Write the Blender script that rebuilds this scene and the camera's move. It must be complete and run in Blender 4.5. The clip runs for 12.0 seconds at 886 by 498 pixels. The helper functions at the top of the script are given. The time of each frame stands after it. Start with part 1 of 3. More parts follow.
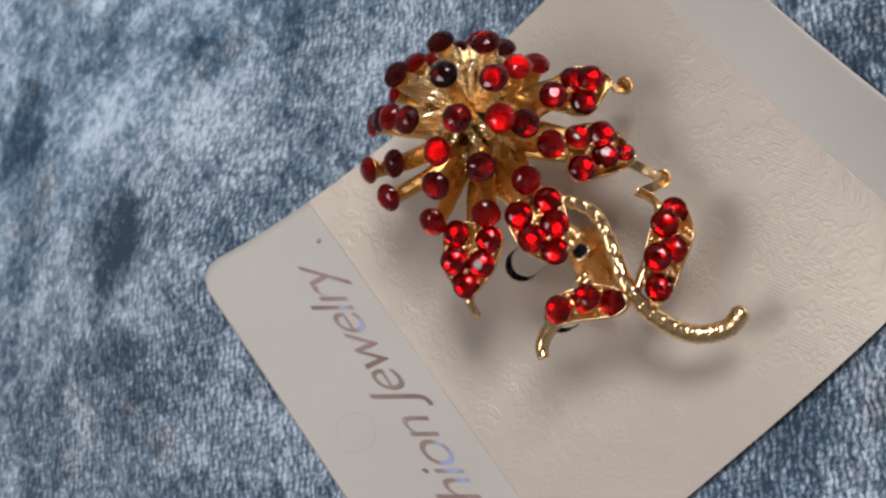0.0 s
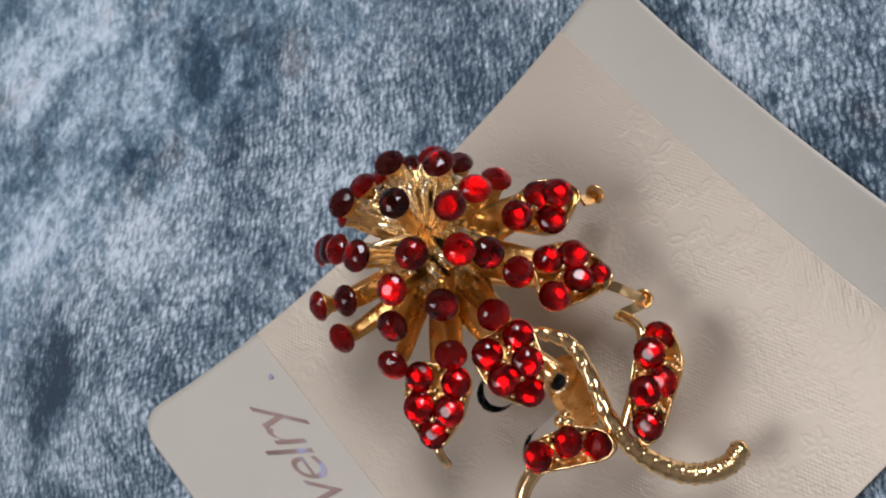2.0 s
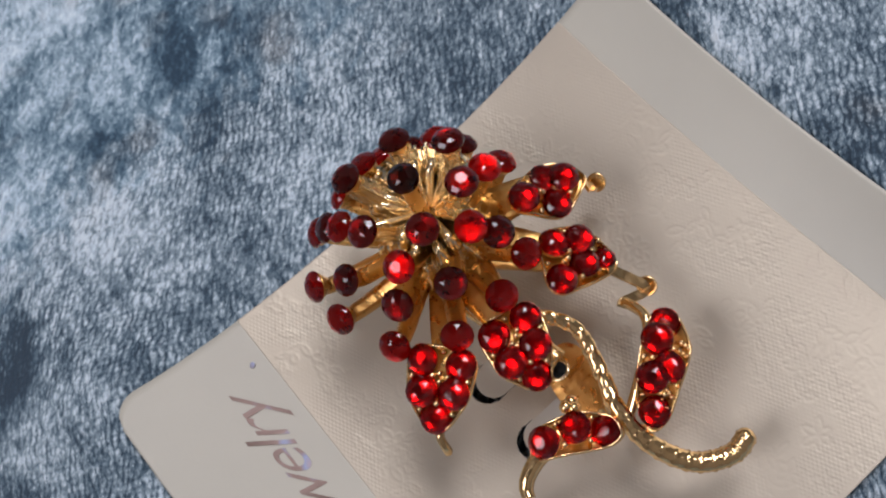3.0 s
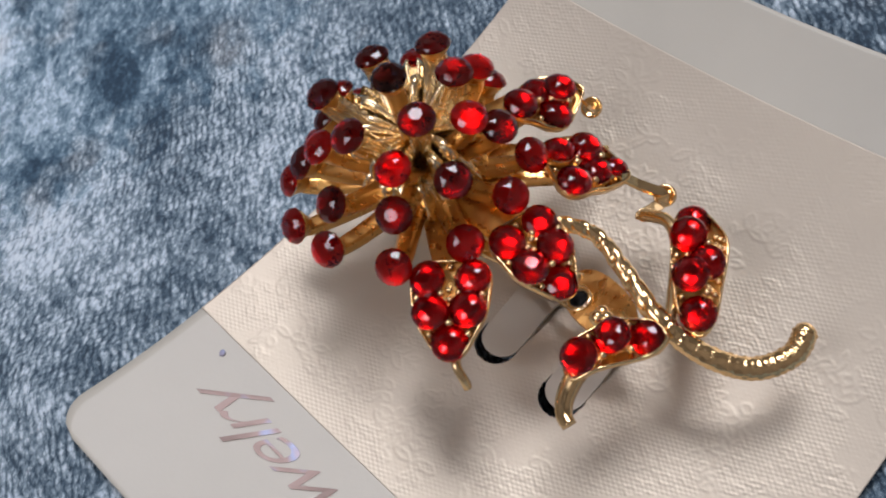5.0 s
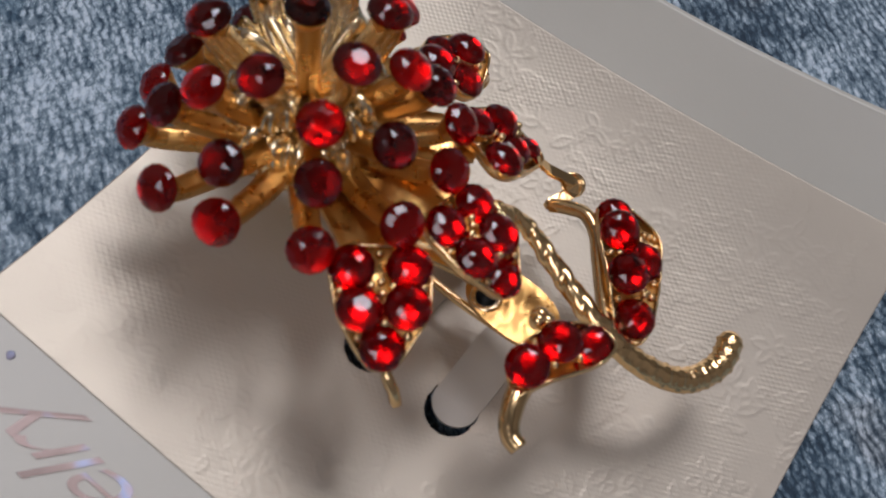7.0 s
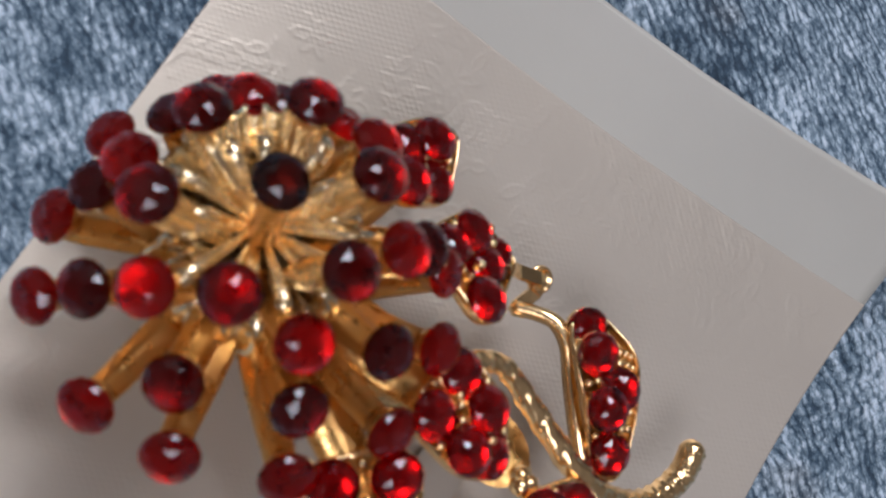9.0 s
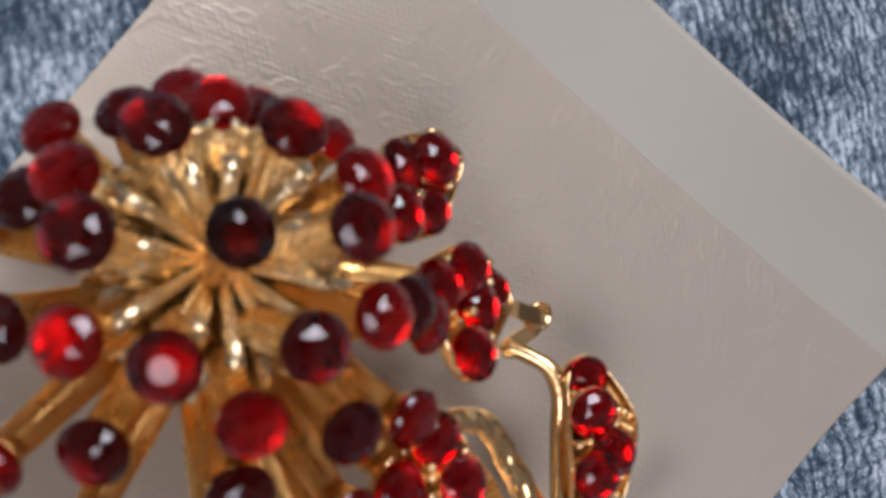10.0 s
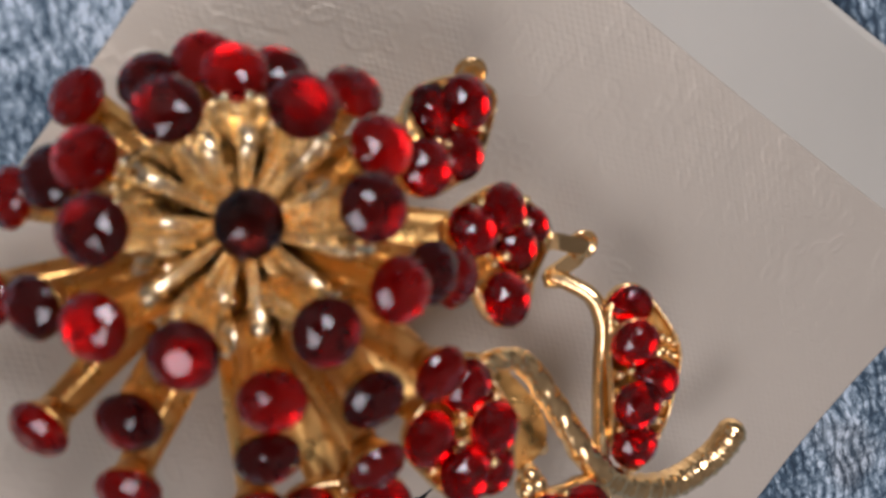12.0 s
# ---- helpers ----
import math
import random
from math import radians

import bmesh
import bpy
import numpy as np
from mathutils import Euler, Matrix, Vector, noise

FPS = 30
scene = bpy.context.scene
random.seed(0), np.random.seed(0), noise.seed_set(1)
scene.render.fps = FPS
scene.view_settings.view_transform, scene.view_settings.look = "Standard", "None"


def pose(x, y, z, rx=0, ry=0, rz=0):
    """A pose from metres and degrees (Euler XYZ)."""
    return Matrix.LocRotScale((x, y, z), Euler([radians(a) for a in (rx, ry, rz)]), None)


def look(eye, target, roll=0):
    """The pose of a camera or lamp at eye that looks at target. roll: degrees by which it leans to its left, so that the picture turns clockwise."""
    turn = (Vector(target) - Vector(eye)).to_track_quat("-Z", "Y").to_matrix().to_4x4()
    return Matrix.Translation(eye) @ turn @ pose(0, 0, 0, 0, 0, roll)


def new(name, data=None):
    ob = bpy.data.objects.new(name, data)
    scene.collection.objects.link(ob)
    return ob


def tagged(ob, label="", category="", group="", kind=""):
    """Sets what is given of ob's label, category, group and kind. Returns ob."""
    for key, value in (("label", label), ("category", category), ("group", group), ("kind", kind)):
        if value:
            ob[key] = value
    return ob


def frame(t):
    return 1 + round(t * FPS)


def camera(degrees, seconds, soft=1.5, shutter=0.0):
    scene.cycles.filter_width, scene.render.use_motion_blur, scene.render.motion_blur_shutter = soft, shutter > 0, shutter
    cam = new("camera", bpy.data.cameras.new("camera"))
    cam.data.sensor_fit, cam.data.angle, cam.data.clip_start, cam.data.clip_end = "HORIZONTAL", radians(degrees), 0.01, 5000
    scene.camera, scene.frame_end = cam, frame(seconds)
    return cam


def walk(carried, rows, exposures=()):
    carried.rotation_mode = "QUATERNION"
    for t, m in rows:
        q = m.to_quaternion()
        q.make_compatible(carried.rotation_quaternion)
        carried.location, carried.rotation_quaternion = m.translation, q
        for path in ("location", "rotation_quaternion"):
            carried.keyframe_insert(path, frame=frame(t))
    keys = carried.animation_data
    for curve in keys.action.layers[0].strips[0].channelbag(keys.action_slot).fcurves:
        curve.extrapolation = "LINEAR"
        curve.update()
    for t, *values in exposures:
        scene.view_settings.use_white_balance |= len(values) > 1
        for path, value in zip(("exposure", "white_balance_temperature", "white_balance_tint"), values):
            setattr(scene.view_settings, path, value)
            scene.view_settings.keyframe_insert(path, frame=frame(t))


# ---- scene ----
cam = camera(44.9, 12.0, 1.8, 0.25)
cam.data.dof.use_dof, cam.data.dof.focus_distance, cam.data.dof.aperture_fstop = True, 0.1, 58.0
PATH = [
    (0, 0.07619, 0.03377, 0.11918, 16.45, 24.20, 57.11),
    (0.5, 0.06882, 0.04362, 0.11219, 14.45, 23.72, 56.74),
    (1, 0.06200, 0.04497, 0.10895, 14.64, 23.40, 53.10),
    (1.5, 0.06080, 0.04162, 0.10862, 15.48, 23.39, 52.59),
    (2, 0.06328, 0.04059, 0.11080, 16.20, 24.04, 52.95),
    (2.5, 0.06186, 0.04129, 0.11209, 15.73, 23.63, 53.82),
    (2.7, 0.06249, 0.03716, 0.11152, 17.17, 22.02, 53.64),
    (4.3, 0.04332, 0.00448, 0.10020, 18.89, 5.87, 48.14),
    (4.5, 0.05212, 0.00261, 0.09656, 23.85, 8.41, 47.84),
    (5, 0.06893, 0.00416, 0.09029, 29.15, 17.12, 46.38),
    (5.2, 0.06994, 0.00484, 0.08892, 29.63, 17.51, 44.68),
    (5.5, 0.06810, 0.00018, 0.08551, 30.79, 14.88, 41.21),
    (6, 0.04676, -0.00938, 0.08349, 28.16, 0.94, 37.41),
    (6.2, 0.04552, -0.01079, 0.08161, 27.75, -1.69, 37.44),
    (6.5, 0.04230, -0.01004, 0.07944, 26.94, -4.47, 38.45),
    (6.7, 0.04354, -0.01071, 0.07863, 28.42, -4.44, 37.85),
    (8.3, 0.01765, -0.00297, 0.07794, 19.64, -15.32, 35.90),
    (8.5, 0.01655, 0.00123, 0.07859, 18.19, -14.48, 35.29),
    (9, 0.01095, 0.00836, 0.07516, 11.73, -17.67, 34.46),
    (9.5, 0.00550, 0.01287, 0.06787, 6.49, -22.66, 37.57),
    (10, 0.00721, 0.01785, 0.06769, 4.08, -18.70, 40.76),
    (10.5, 0.00992, 0.01467, 0.07389, 3.72, -12.40, 44.01),
    (11, 0.01101, 0.02277, 0.07366, 2.94, -7.60, 45.11),
    (11.5, 0.01073, 0.02536, 0.07250, -0.63, -7.38, 42.20),
    (12, 0.00583, 0.02685, 0.06878, -6.03, -12.28, 39.96),
]
walk(cam, [(t, pose(*row)) for t, *row in PATH], [
    (0.0, -0.05, 6400, 10), (2.7, -0.06, 6400, 10), (4.5, -0.06, 6200, 10), (5.0, 0.03, 6300, 10), (5.5, -0.01, 6300, 10), (6.2, -0.37, 6200, 10), (6.5, -0.5, 6250, 10),
    (8.5, -0.03, 5950, 10), (9.0, -0.06, 5950, 10), (9.5, -0.1, 6250, 12), (10.5, 0.07, 6250, 12), (11.0, 0.14, 6250, 12), (12.0, 0.0, 6380, 13)])

# ---- light: grey daylight through two high windows ----
world = bpy.data.worlds.new("daylight")
scene.world = world
world.use_nodes = True
sky = world.node_tree.nodes.new("ShaderNodeTexSky")
sky.sky_type, sky.sun_disc = "NISHITA", False
sky.sun_elevation, sky.sun_rotation = radians(38), radians(-90)
back = world.node_tree.nodes["Background"]
world.node_tree.links.new(sky.outputs["Color"], back.inputs["Color"])
back.inputs["Strength"].default_value = 0.12

def window_light(name, eye, target, wide, high, energy, colour):
    ob = new(name, bpy.data.lights.new(name, "AREA"))
    ob.data.shape, ob.data.size, ob.data.size_y = "RECTANGLE", wide, high
    ob.data.energy, ob.data.color = energy, colour
    ob.matrix_world = look(eye, target)


window_light("window_light", (0.1, -1.37, 2.25), (0.0, 0.0, 0.0), 1.1, 1.0, 24, (0.97, 0.93, 0.985))
window_light("window_light", (-0.35, 1.37, 2.35), (0.0, 0.0, 0.0), 1.1, 1.0, 50, (0.97, 0.93, 0.985))
scene.view_settings.exposure = 0.0

MM = 0.001


# ---- materials ----
def material(name, colour, rough=0.5, metal=0.0):
    m = bpy.data.materials.new(name)
    m.use_nodes = True
    b = m.node_tree.nodes["Principled BSDF"]
    b.inputs["Base Color"].default_value = (*colour, 1)
    b.inputs["Roughness"].default_value, b.inputs["Metallic"].default_value = rough, metal
    return m, m.node_tree.nodes, m.node_tree.links, b


def coords(nodes, links, scale=(1, 1, 1), turn=0.0, first=None):
    """Object coordinates in metres, turned first and stretched afterwards."""
    c = nodes.new("ShaderNodeTexCoord")
    r, p = nodes.new("ShaderNodeMapping"), nodes.new("ShaderNodeMapping")
    r.inputs["Rotation"].default_value = (0, 0, radians(turn))
    p.inputs["Scale"].default_value = scale
    links.new(first or c.outputs["Object"], r.inputs["Vector"])
    links.new(r.outputs["Vector"], p.inputs["Vector"])
    return p.outputs["Vector"]


def noise_tex(nodes, links, vector, scale, detail=4.0, rough=0.55, distort=0.0):
    n = nodes.new("ShaderNodeTexNoise")
    n.inputs["Scale"].default_value, n.inputs["Detail"].default_value = scale, detail
    n.inputs["Roughness"].default_value, n.inputs["Distortion"].default_value = rough, distort
    links.new(vector, n.inputs["Vector"])
    return n.outputs["Fac"]


def ramp(nodes, links, fac, stops):
    r = nodes.new("ShaderNodeValToRGB")
    while len(r.color_ramp.elements) < len(stops):
        r.color_ramp.elements.new(0.5)
    for e, (at, colour) in zip(r.color_ramp.elements, stops):
        e.position, e.color = at, (*colour, 1)
    links.new(fac, r.inputs["Fac"])
    return r.outputs["Color"]


def combine(nodes, links, op, a, b):
    n = nodes.new("ShaderNodeMath")
    n.operation = op
    for i, v in enumerate((a, b)):
        if isinstance(v, (int, float)):
            n.inputs[i].default_value = v
        else:
            links.new(v, n.inputs[i])
    return n.outputs[0]


def blend(nodes, links, kind, fac, a, b):
    n = nodes.new("ShaderNodeMix")
    n.data_type, n.blend_type = "RGBA", kind
    for key, v in ((0, fac), (6, a), (7, b)):
        if isinstance(v, (int, float)):
            n.inputs[key].default_value = v
        elif isinstance(v, tuple):
            n.inputs[key].default_value = (*v, 1)
        else:
            links.new(v, n.inputs[key])
    return n.outputs[2]


def bump(nodes, links, bsdf, height, distance, strength=1.0, below=None):
    n = nodes.new("ShaderNodeBump")
    n.inputs["Strength"].default_value, n.inputs["Distance"].default_value = strength, distance
    links.new(height, n.inputs["Height"])
    if below:
        links.new(below, n.inputs["Normal"])
    links.new(n.outputs["Normal"], bsdf.inputs["Normal"])
    return n.outputs["Normal"]


# crushed patches of the velvet: plan (mm), half width and half height, and how much lighter or darker the pile's sheen
# is painted
PRESSED_SHEEN = [(-41, 10, 4.5, 9, -0.30), (-38.5, -6.5, 4, 5, -0.31), (-36, 20, 4, 5, -0.24), (-49, -36, 6, 8, -0.27), (-18, -26, 5, 6, -0.31), (-14, -27, 3, 8, -0.20),
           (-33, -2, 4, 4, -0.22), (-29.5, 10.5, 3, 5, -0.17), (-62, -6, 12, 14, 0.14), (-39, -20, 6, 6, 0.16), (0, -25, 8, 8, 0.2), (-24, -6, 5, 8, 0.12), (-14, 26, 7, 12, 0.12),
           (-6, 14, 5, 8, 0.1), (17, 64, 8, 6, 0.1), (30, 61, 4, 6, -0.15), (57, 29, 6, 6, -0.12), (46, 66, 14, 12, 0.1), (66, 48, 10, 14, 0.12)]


def velvet_material():
    m, n, l, b = material("crushed_velvet", (0.2, 0.3, 0.38), 0.75)
    lean = -56
    strokes = noise_tex(n, l, coords(n, l, (3600, 1900, 2000), lean), 1.0, 2.0, 0.6, 0.4)
    clump = noise_tex(n, l, coords(n, l, (1250, 760, 900), lean + 14), 1.0, 3.0, 0.6, 0.8)
    blotch = noise_tex(n, l, coords(n, l, (330, 250, 300), lean), 1.0, 4.0, 0.65, 0.7)
    patch = noise_tex(n, l, coords(n, l, (62, 34, 45), lean + 8), 1.0, 3.0, 0.55, 0.9)

    def bands(turn, scale, distort):
        w = n.new("ShaderNodeTexWave")
        w.wave_profile, w.bands_direction = "SIN", "X"
        w.inputs["Scale"].default_value, w.inputs["Distortion"].default_value = scale, distort
        w.inputs["Detail"].default_value, w.inputs["Detail Scale"].default_value = 3.0, 1.1
        l.new(coords(n, l, (1, 1, 1), turn), w.inputs["Vector"])
        return ramp(n, l, w.outputs["Fac"], [(0.0, (0, 0, 0)), (0.4, (0.75, 0.75, 0.75)), (1.0, (1, 1, 1))])

    def sight(near, far, wobble):
        """0 to 1 from one distance off the card's left edge to another."""
        at = n.new("ShaderNodeSeparateXYZ")
        l.new(coords(n, l, (1, 1, 1)), at.inputs[0])
        d = combine(n, l, "ADD", at.outputs[0], combine(n, l, "MULTIPLY", combine(n, l, "SUBTRACT", wobble, 0.5), 0.05))
        r = n.new("ShaderNodeMapRange")
        r.interpolation_type = "SMOOTHSTEP"
        r.inputs[1].default_value, r.inputs[2].default_value = near, far
        l.new(d, r.inputs[0])
        return r.outputs[0]

    crushed = sight(-0.022, -0.036, blotch)
    knit = combine(n, l, "ADD", combine(n, l, "MULTIPLY", bands(lean, 390.0, 8.0), 0.7), combine(n, l, "MULTIPLY", bands(lean + 78, 420.0, 7.0), 0.25))
    where = ramp(n, l, noise_tex(n, l, coords(n, l, (1, 1, 1)), 40.0, 3.0), [(0.35, (0.2, 0.2, 0.2)), (0.55, (1, 1, 1))])
    combed = combine(n, l, "SUBTRACT", 1.0, combine(n, l, "MULTIPLY", crushed, 0.75))
    rib = combine(n, l, "MULTIPLY", combine(n, l, "SUBTRACT", knit, 0.62), combine(n, l, "MULTIPLY", combine(n, l, "MULTIPLY", where, combed), 0.38))

    def weigh(x, w):
        return combine(n, l, "MULTIPLY", combine(n, l, "SUBTRACT", x, 0.5), w)

    def tufts(scale, turn):
        """A random shade for each small lock of the pile."""
        v = n.new("ShaderNodeTexVoronoi")
        v.inputs["Scale"].default_value, v.inputs["Randomness"].default_value = 1.0, 1.0
        bend = n.new("ShaderNodeMix")
        bend.data_type = "VECTOR"
        bend.inputs[0].default_value = 0.35
        wobble = n.new("ShaderNodeTexNoise")
        wobble.inputs["Scale"].default_value, wobble.inputs["Detail"].default_value = 0.9, 2.0
        at = coords(n, l, scale, turn)
        l.new(at, wobble.inputs["Vector"])
        add = n.new("ShaderNodeVectorMath")
        l.new(at, add.inputs[0])
        l.new(wobble.outputs["Color"], add.inputs[1])
        l.new(at, bend.inputs[4])
        l.new(add.outputs[0], bend.inputs[5])
        l.new(bend.outputs[1], v.inputs["Vector"])
        grey = n.new("ShaderNodeRGBToBW")
        l.new(v.outputs["Color"], grey.inputs[0])
        return grey.outputs[0], v.outputs["Distance"]

    stitch, gap = tufts((2100, 1000, 1500), lean + 6)
    tuft, _ = tufts((1500, 620, 900), lean - 24)
    locks = combine(n, l, "ADD", weigh(stitch, 0.32), weigh(tuft, 0.22))
    furrow = combine(n, l, "MULTIPLY", combine(n, l, "SUBTRACT", 0.42, gap), combine(n, l, "MULTIPLY", combed, 0.4))
    locks = combine(n, l, "ADD", locks, furrow)
    wander = noise_tex(n, l, coords(n, l, (110, 110, 110)), 1.0, 3.0, 0.6, 0.6)

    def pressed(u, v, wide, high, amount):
        """A patch where the pile was crushed the other way, its sheen painted into the colour."""
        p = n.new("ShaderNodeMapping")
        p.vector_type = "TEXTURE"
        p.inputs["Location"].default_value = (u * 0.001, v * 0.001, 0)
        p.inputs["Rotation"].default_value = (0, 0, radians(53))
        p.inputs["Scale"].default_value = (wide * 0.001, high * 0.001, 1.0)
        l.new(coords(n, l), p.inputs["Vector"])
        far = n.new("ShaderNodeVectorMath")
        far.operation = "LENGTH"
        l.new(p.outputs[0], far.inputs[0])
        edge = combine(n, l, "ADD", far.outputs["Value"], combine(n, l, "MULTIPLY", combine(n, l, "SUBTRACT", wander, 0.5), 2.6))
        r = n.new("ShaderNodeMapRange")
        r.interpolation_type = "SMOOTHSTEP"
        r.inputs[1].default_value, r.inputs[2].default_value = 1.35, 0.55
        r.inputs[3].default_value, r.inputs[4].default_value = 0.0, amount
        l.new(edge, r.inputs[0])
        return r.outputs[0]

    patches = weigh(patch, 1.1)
    for spot in PRESSED_SHEEN:
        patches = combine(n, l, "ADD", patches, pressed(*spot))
    pile = combine(n, l, "ADD", combine(n, l, "ADD", weigh(strokes, 0.34), weigh(clump, 0.46)), locks)
    pile = combine(n, l, "ADD", pile, combine(n, l, "ADD", weigh(blotch, 0.85), rib))
    fleck = ramp(n, l, noise_tex(n, l, coords(n, l, (6200, 2300, 3000), lean + 20), 1.0, 2.0, 0.5, 0.5), [(0.55, (0, 0, 0)), (0.7, (1, 1, 1))])
    pile = combine(n, l, "ADD", pile, combine(n, l, "MULTIPLY", fleck, 0.21))
    fine = pile
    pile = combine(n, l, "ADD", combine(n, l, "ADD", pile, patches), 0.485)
    # sheen of the leaning pile goes into this base colour
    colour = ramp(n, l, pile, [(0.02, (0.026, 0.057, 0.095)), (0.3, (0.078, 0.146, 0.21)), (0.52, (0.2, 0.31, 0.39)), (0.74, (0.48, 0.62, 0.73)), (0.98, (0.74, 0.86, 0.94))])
    dusty = ramp(n, l, noise_tex(n, l, coords(n, l), 75.0, 3.0), [(0.54, (0, 0, 0)), (0.7, (0.7, 0.7, 0.7))])
    dusty = combine(n, l, "MAXIMUM", dusty, combine(n, l, "MULTIPLY", combed, 0.38))
    grey = ramp(n, l, pile, [(0.2, (0.06, 0.07, 0.08)), (0.54, (0.29, 0.31, 0.32)), (0.8, (0.62, 0.66, 0.69))])
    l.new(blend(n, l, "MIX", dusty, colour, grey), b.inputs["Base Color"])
    b.inputs["Sheen Weight"].default_value, b.inputs["Sheen Roughness"].default_value = 0.03, 0.4
    b.inputs["Specular IOR Level"].default_value = 0.2
    bump(n, l, b, fine, 0.0007, 0.6)
    return m


def gold_material(name, colour, rough):
    m, n, l, b = material(name, colour, rough, 1.0)
    grain = noise_tex(n, l, coords(n, l, (1, 1, 1)), 900.0, 4.0)
    wear = noise_tex(n, l, coords(n, l, (1, 1, 1)), 140.0, 3.0)
    tint = ramp(n, l, wear, [(0.3, tuple(0.8 * c for c in colour)), (0.7, colour)])
    l.new(tint, b.inputs["Base Color"])
    r = ramp(n, l, grain, [(0.3, (rough * 0.7,) * 3), (0.75, (rough * 1.7,) * 3)])
    l.new(r, b.inputs["Roughness"])
    uneven = noise_tex(n, l, coords(n, l, (1, 1, 1)), 330.0, 2.0, 0.5, 0.8)
    cast = bump(n, l, b, uneven, 0.00035, 0.45 if rough > 0.25 else 0.15)
    bump(n, l, b, grain, 0.00006, 0.5, cast)
    return m


def glass_material(name, colour):
    m, n, l, b = material(name, colour, 0.02)
    b.inputs["Transmission Weight"].default_value = 1.0
    b.inputs["IOR"].default_value = 1.5
    b.inputs["Specular IOR Level"].default_value = 0.065
    dirt = noise_tex(n, l, coords(n, l), 700.0, 3.0)
    l.new(ramp(n, l, dirt, [(0.45, (0.01,) * 3), (0.85, (0.07,) * 3)]), b.inputs["Roughness"])
    return m


def paper_material(name, colour, rough, embossed):
    m, n, l, b = material(name, colour, rough)
    cloud = noise_tex(n, l, coords(n, l), 60.0, 3.0)
    tint = ramp(n, l, cloud, [(0.3, tuple(c * 0.93 for c in colour)), (0.7, colour)])
    l.new(tint, b.inputs["Base Color"])
    b.inputs["Specular IOR Level"].default_value = 0.5
    fine = noise_tex(n, l, coords(n, l), 2600.0, 3.0)
    if not embossed:
        bump(n, l, b, fine, 0.00002, 0.4)
        return m
    def weave(turn):
        w = n.new("ShaderNodeTexWave")
        w.bands_direction = "Y"
        w.inputs["Scale"].default_value, w.inputs["Distortion"].default_value = 800.0, 0.5
        w.inputs["Detail"].default_value, w.inputs["Detail Scale"].default_value = 2.0, 0.5
        l.new(coords(n, l, (1, 1, 1), turn), w.inputs["Vector"])
        return w.outputs["Fac"]

    weave_fac = combine(n, l, "ADD", combine(n, l, "MULTIPLY", weave(-26), 0.5), combine(n, l, "MULTIPLY", weave(34), 0.5))
    region = noise_tex(n, l, coords(n, l), 95.0, 2.0, 0.5, 1.2)
    mask = ramp(n, l, region, [(0.42, (0.12, 0.12, 0.12)), (0.54, (1, 1, 1))])
    ribs = blend(n, l, "MULTIPLY", 1.0, weave_fac, mask)
    dents = noise_tex(n, l, coords(n, l), 420.0, 3.0, 0.6, 0.6)
    first = bump(n, l, b, dents, 0.00012, 0.14)
    second = bump(n, l, b, ribs, 0.00004, 0.36, first)
    bump(n, l, b, fine, 0.00002, 0.4, second)
    b.inputs["Specular IOR Level"].default_value, b.inputs["IOR"].default_value = 1.0, 1.85
    b.inputs["Specular Tint"].default_value = (1.0, 0.88, 0.68, 1)
    b.inputs["Coat Weight"].default_value, b.inputs["Coat Roughness"].default_value = 0.3, 0.38
    return m


def foil_material():
    m, n, l, b = material("pearl_foil", (0.6, 0.45, 0.42), 0.38, 0.15)
    hue = noise_tex(n, l, coords(n, l), 170.0, 2.0)
    l.new(ramp(n, l, hue, [(0.42, (0.22, 0.15, 0.125)), (0.58, (0.34, 0.24, 0.21)), (0.66, (0.34, 0.39, 0.58)), (0.72, (0.45, 0.37, 0.42))]), b.inputs["Base Color"])
    return m


def plaster_material(name, colour):
    m, n, l, b = material(name, colour, 0.85)
    grain = noise_tex(n, l, coords(n, l), 30.0, 5.0)
    l.new(ramp(n, l, grain, [(0.3, tuple(c * 0.94 for c in colour)), (0.7, colour)]), b.inputs["Base Color"])
    bump(n, l, b, grain, 0.002, 0.3)
    return m


VELVET = velvet_material()
GOLD = gold_material("polished_gold", (1.0, 0.69, 0.345), 0.17)
PALE_GOLD = gold_material("bright_gold", (1.0, 0.81, 0.52), 0.2)
# rougher cast gold; shade and reflections among the arms deepen its colour
GOLD_DEEP = gold_material("shaded_cast_gold", (0.88, 0.51, 0.17), 0.28)
RUBY = glass_material("red_glass", (0.6, 0.0008, 0.003))
ONYX = glass_material("blackish_red_glass", (0.035, 0.003, 0.004))
CRIMSON = glass_material("deep_red_glass", (0.47, 0.0007, 0.003))
GARNET = glass_material("dark_red_glass", (0.17, 0.0008, 0.003))
def foil_backing():
    m, n, l, b = material("gem_backing", (0.95, 0.93, 0.93), 0.11, 1.0)
    # dark blots painted on the foil imitate dark reflections inside the stones
    dark_blots = noise_tex(n, l, coords(n, l), 2.6, 3.0)
    l.new(ramp(n, l, dark_blots, [(0.36, (0.3, 0.29, 0.29)), (0.5, (0.95, 0.93, 0.93))]), b.inputs["Base Color"])
    return m


BACKING = foil_backing()
# near-black that stands for the shade inside the plate's hole
HOLE_SHADE, *_ = material("hole_shade_black", (0.012, 0.011, 0.01), 0.6, 0.0)
PAPER = paper_material("smooth_card", (0.525, 0.503, 0.43), 0.4, False)
PEARL = paper_material("embossed_pearl_card", (0.445, 0.396, 0.33), 0.42, True)
IVORY = paper_material("glossy_ivory_card", (0.5, 0.445, 0.365), 0.4, False)
FOIL = foil_material()
WALL = plaster_material("wall_paint", (0.27, 0.245, 0.225))
